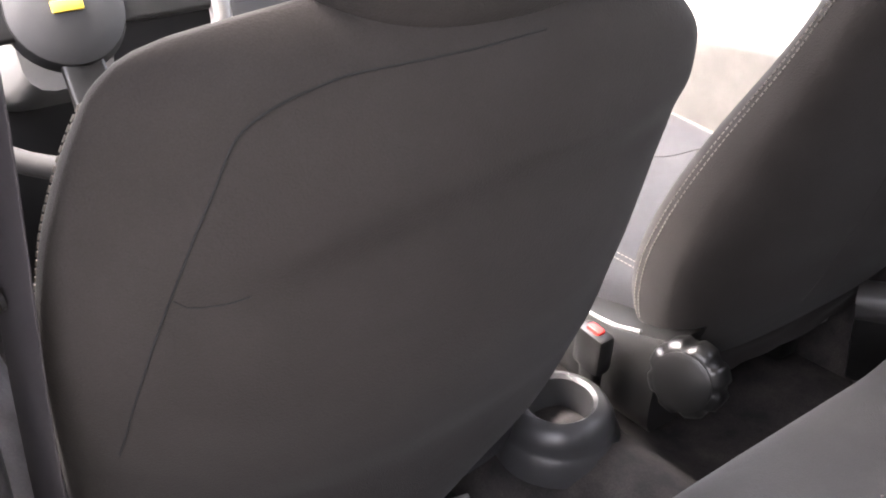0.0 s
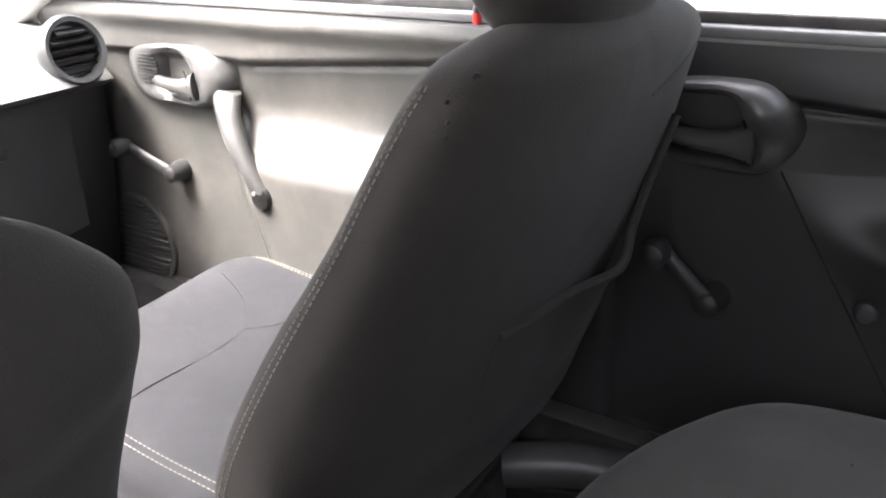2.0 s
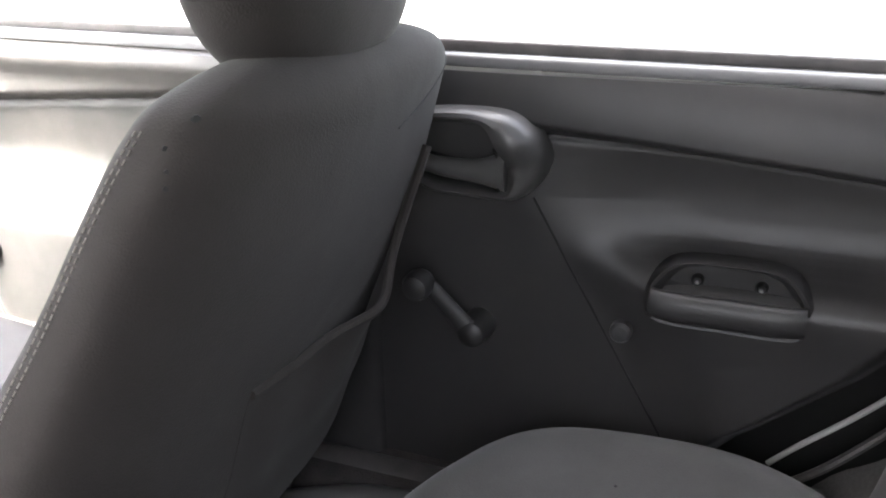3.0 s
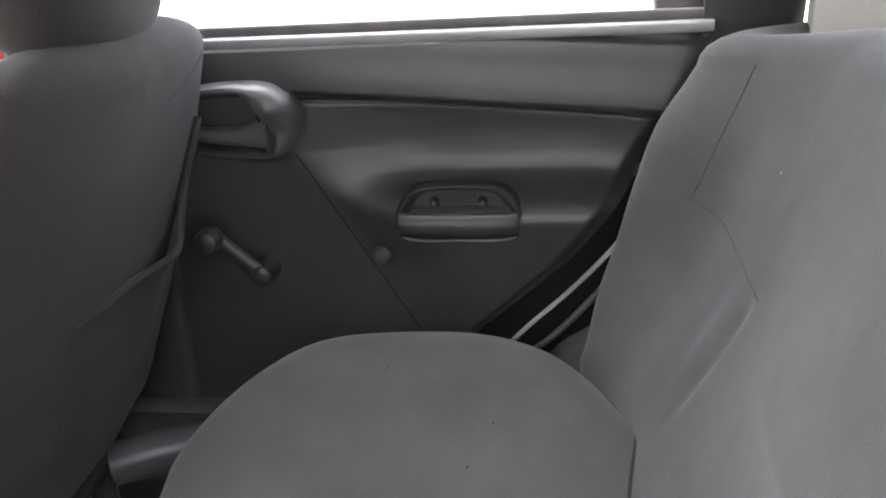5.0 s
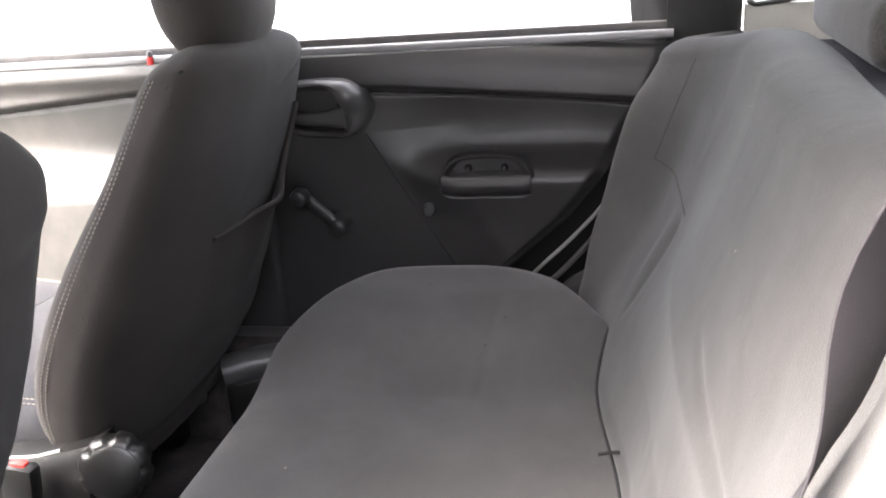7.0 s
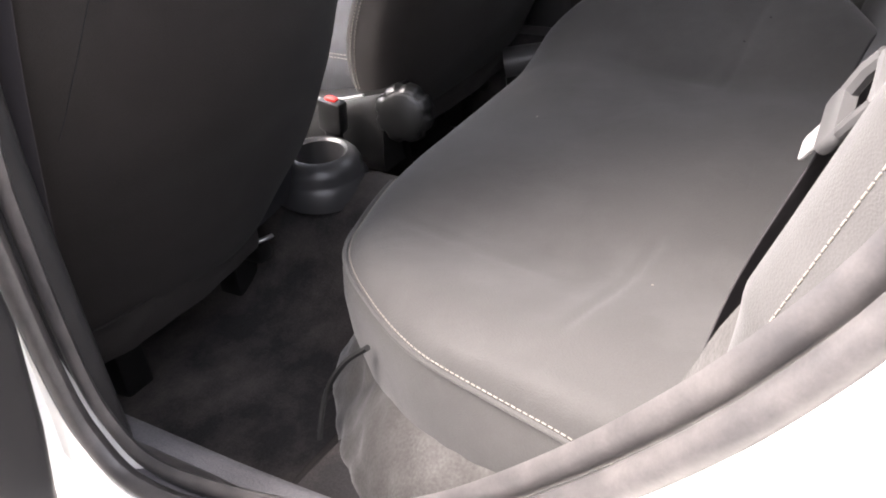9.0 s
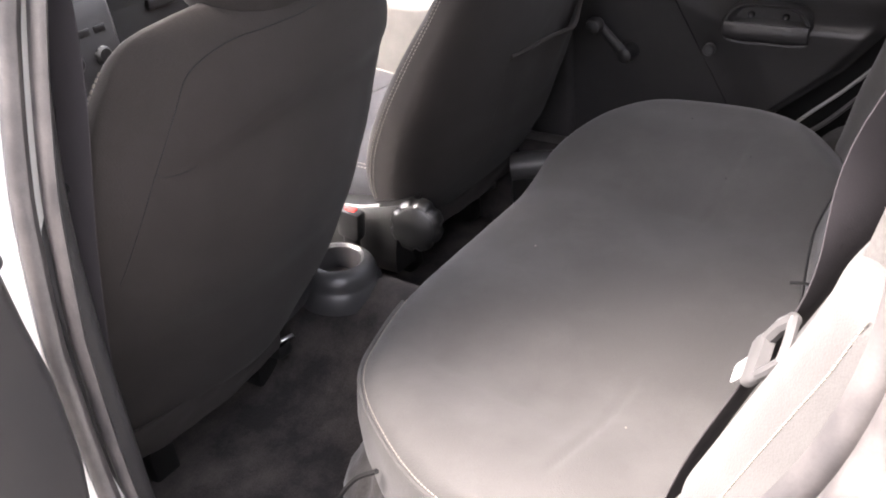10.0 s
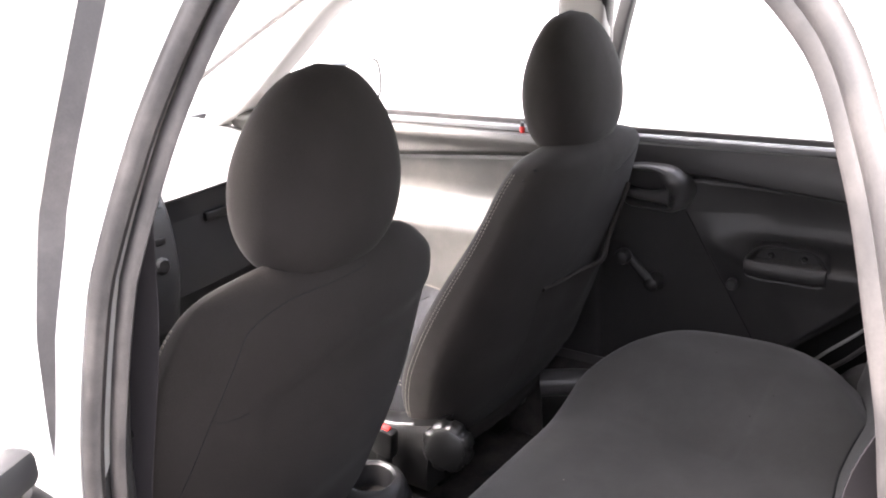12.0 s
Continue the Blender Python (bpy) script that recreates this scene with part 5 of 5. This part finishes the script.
for xx in (-0.06, 0.06):
    for k in range(5):
        part("slat", rbox((xx, 0.742, 0.88 + 0.011 * k), (0.09, 0.025, 0.003), 0.001, (20, 0, 0)), BLACK, stack, "vent slat")
for s in (-1, 1):
    vent = part("side_vent", lathe([(0.058, 0.0), (0.062, 0.02), (0.056, 0.032), (0.048, 0.030), (0.044, 0.012), (0.0, 0.012)], (s * 0.575, 0.90, 0.925), (0, -1, 0.25), 36), TRIM, dash, "round air vent")
    for k in range(6):
        d = (k - 2.5) * 0.014
        w = math.sqrt(0.044 ** 2 - d * d)
        part("slat", rbox((s * 0.575, 0.882, 0.928 + d), (2 * w, 0.018, 0.003), 0.001, (20, 0, 0)), BLACK, vent)
for k in range(3):
    part("defrost_slot", rbox((0.50 + 0.035 * k, 1.22, 0.966), (0.022, 0.05, 0.006), 0.002), BLACK, dash)

wheel = thing("steering_wheel", (-0.40, 0.50, 0.96), "black steering wheel with a yellow emblem on its hub", "steering wheel")
WM = pose(-0.40, 0.50, 0.96, 62, 0, 0)
part("rim", tube([WM @ Vector((0.185 * math.cos(2 * math.pi * k / 60), 0.185 * math.sin(2 * math.pi * k / 60), 0)) for k in range(60)], 0.014, 12, lambda p: WM.to_3x3() @ Vector((0, 0, 1)), loop=True), HANDLE, wheel)
bm = lathe([(0.0, -0.03), (0.06, -0.03), (0.07, -0.01), (0.066, 0.012), (0.05, 0.02), (0.0, 0.022)], (0, 0, 0), (0, 0, 1), 32)
bmesh.ops.transform(bm, matrix=WM, verts=bm.verts)
hub = part("hub", bm, DASH_DARK, wheel)
for a in (0, 180, 270):
    q = WM @ pose(0, 0, 0, 0, 0, a)
    part("spoke", sweep([q @ Vector((d, 0, 0.0)) for d in (0.05, 0.10, 0.18)], rect(0.05, 0.014, 0.005), q.to_3x3() @ Vector((0, 0, 1))), BLACK, wheel)
q = WM @ pose(0, 0, 0.024)
part("emblem", rbox(q.translation, (0.036, 0.014, 0.004), 0.003, (62, 0, 0)), EMBLEM, hub, "plain yellow emblem")
part("column_cover", sweep([(-0.40, 0.55, 0.91), (-0.40, 0.70, 0.85), (-0.40, 0.88, 0.80)], rect(0.11, 0.10, 0.03), (0, 0, 1)), DASH, wheel, "grey steering column cover")

# ---- outside mirror ----
mirror = thing("door_mirror", (0.80, 0.72, 1.0), "outside door mirror with a dark rim", "mirror")
bowl = closed_spline([(0.80 + a, 0.72, 1.065 + b) for a, b in ((-0.085, -0.05), (-0.09, 0.03), (-0.05, 0.06), (0.06, 0.062), (0.09, 0.035), (0.085, -0.04), (0.03, -0.062), (-0.05, -0.062))], 40)
c = Vector((0.80, 0.72, 1.065))
part("shell", loft([[c + (p - c) * k + Vector((0, d, 0)) for p in bowl] for k, d in ((0.94, 0.0), (1.0, -0.004), (1.04, 0.01), (1.0, 0.05), (0.7, 0.085), (0.1, 0.09))]), BLACK, mirror)
part("glass", loft([[c + (p - c) * k + Vector((0, d, 0)) for p in bowl] for k, d in ((0.95, 0.002), (0.95, -0.001), (0.02, -0.001))]), MIRROR, mirror, "mirror glass")
part("foot", sweep([(0.69, 0.76, 1.02), (0.73, 0.76, 1.03), (0.77, 0.75, 1.06)], rect(0.05, 0.04, 0.012), (0, 0, 1)), BLACK, mirror)

# ---- low cover beside the passenger seat ----
duct = thing("seat_rail_cover", (0.56, -0.05, 0.42), "grey rounded plastic cover on the floor beside the passenger seat", "cover")
part("shell", sweep(spline([(0.548, 0.015, 0.435), (0.566, -0.03, 0.440), (0.586, -0.085, 0.444), (0.602, -0.16, 0.440)], 12), [(0.031 * a, 0.033 * b) for a, b in circle(1, 20)], (0, 0, 1)), HANDLE, duct)
part("base", rbox((0.572, -0.05, 0.36), (0.045, 0.14, 0.12), 0.01, (0, 0, 20)), BLACK, duct)
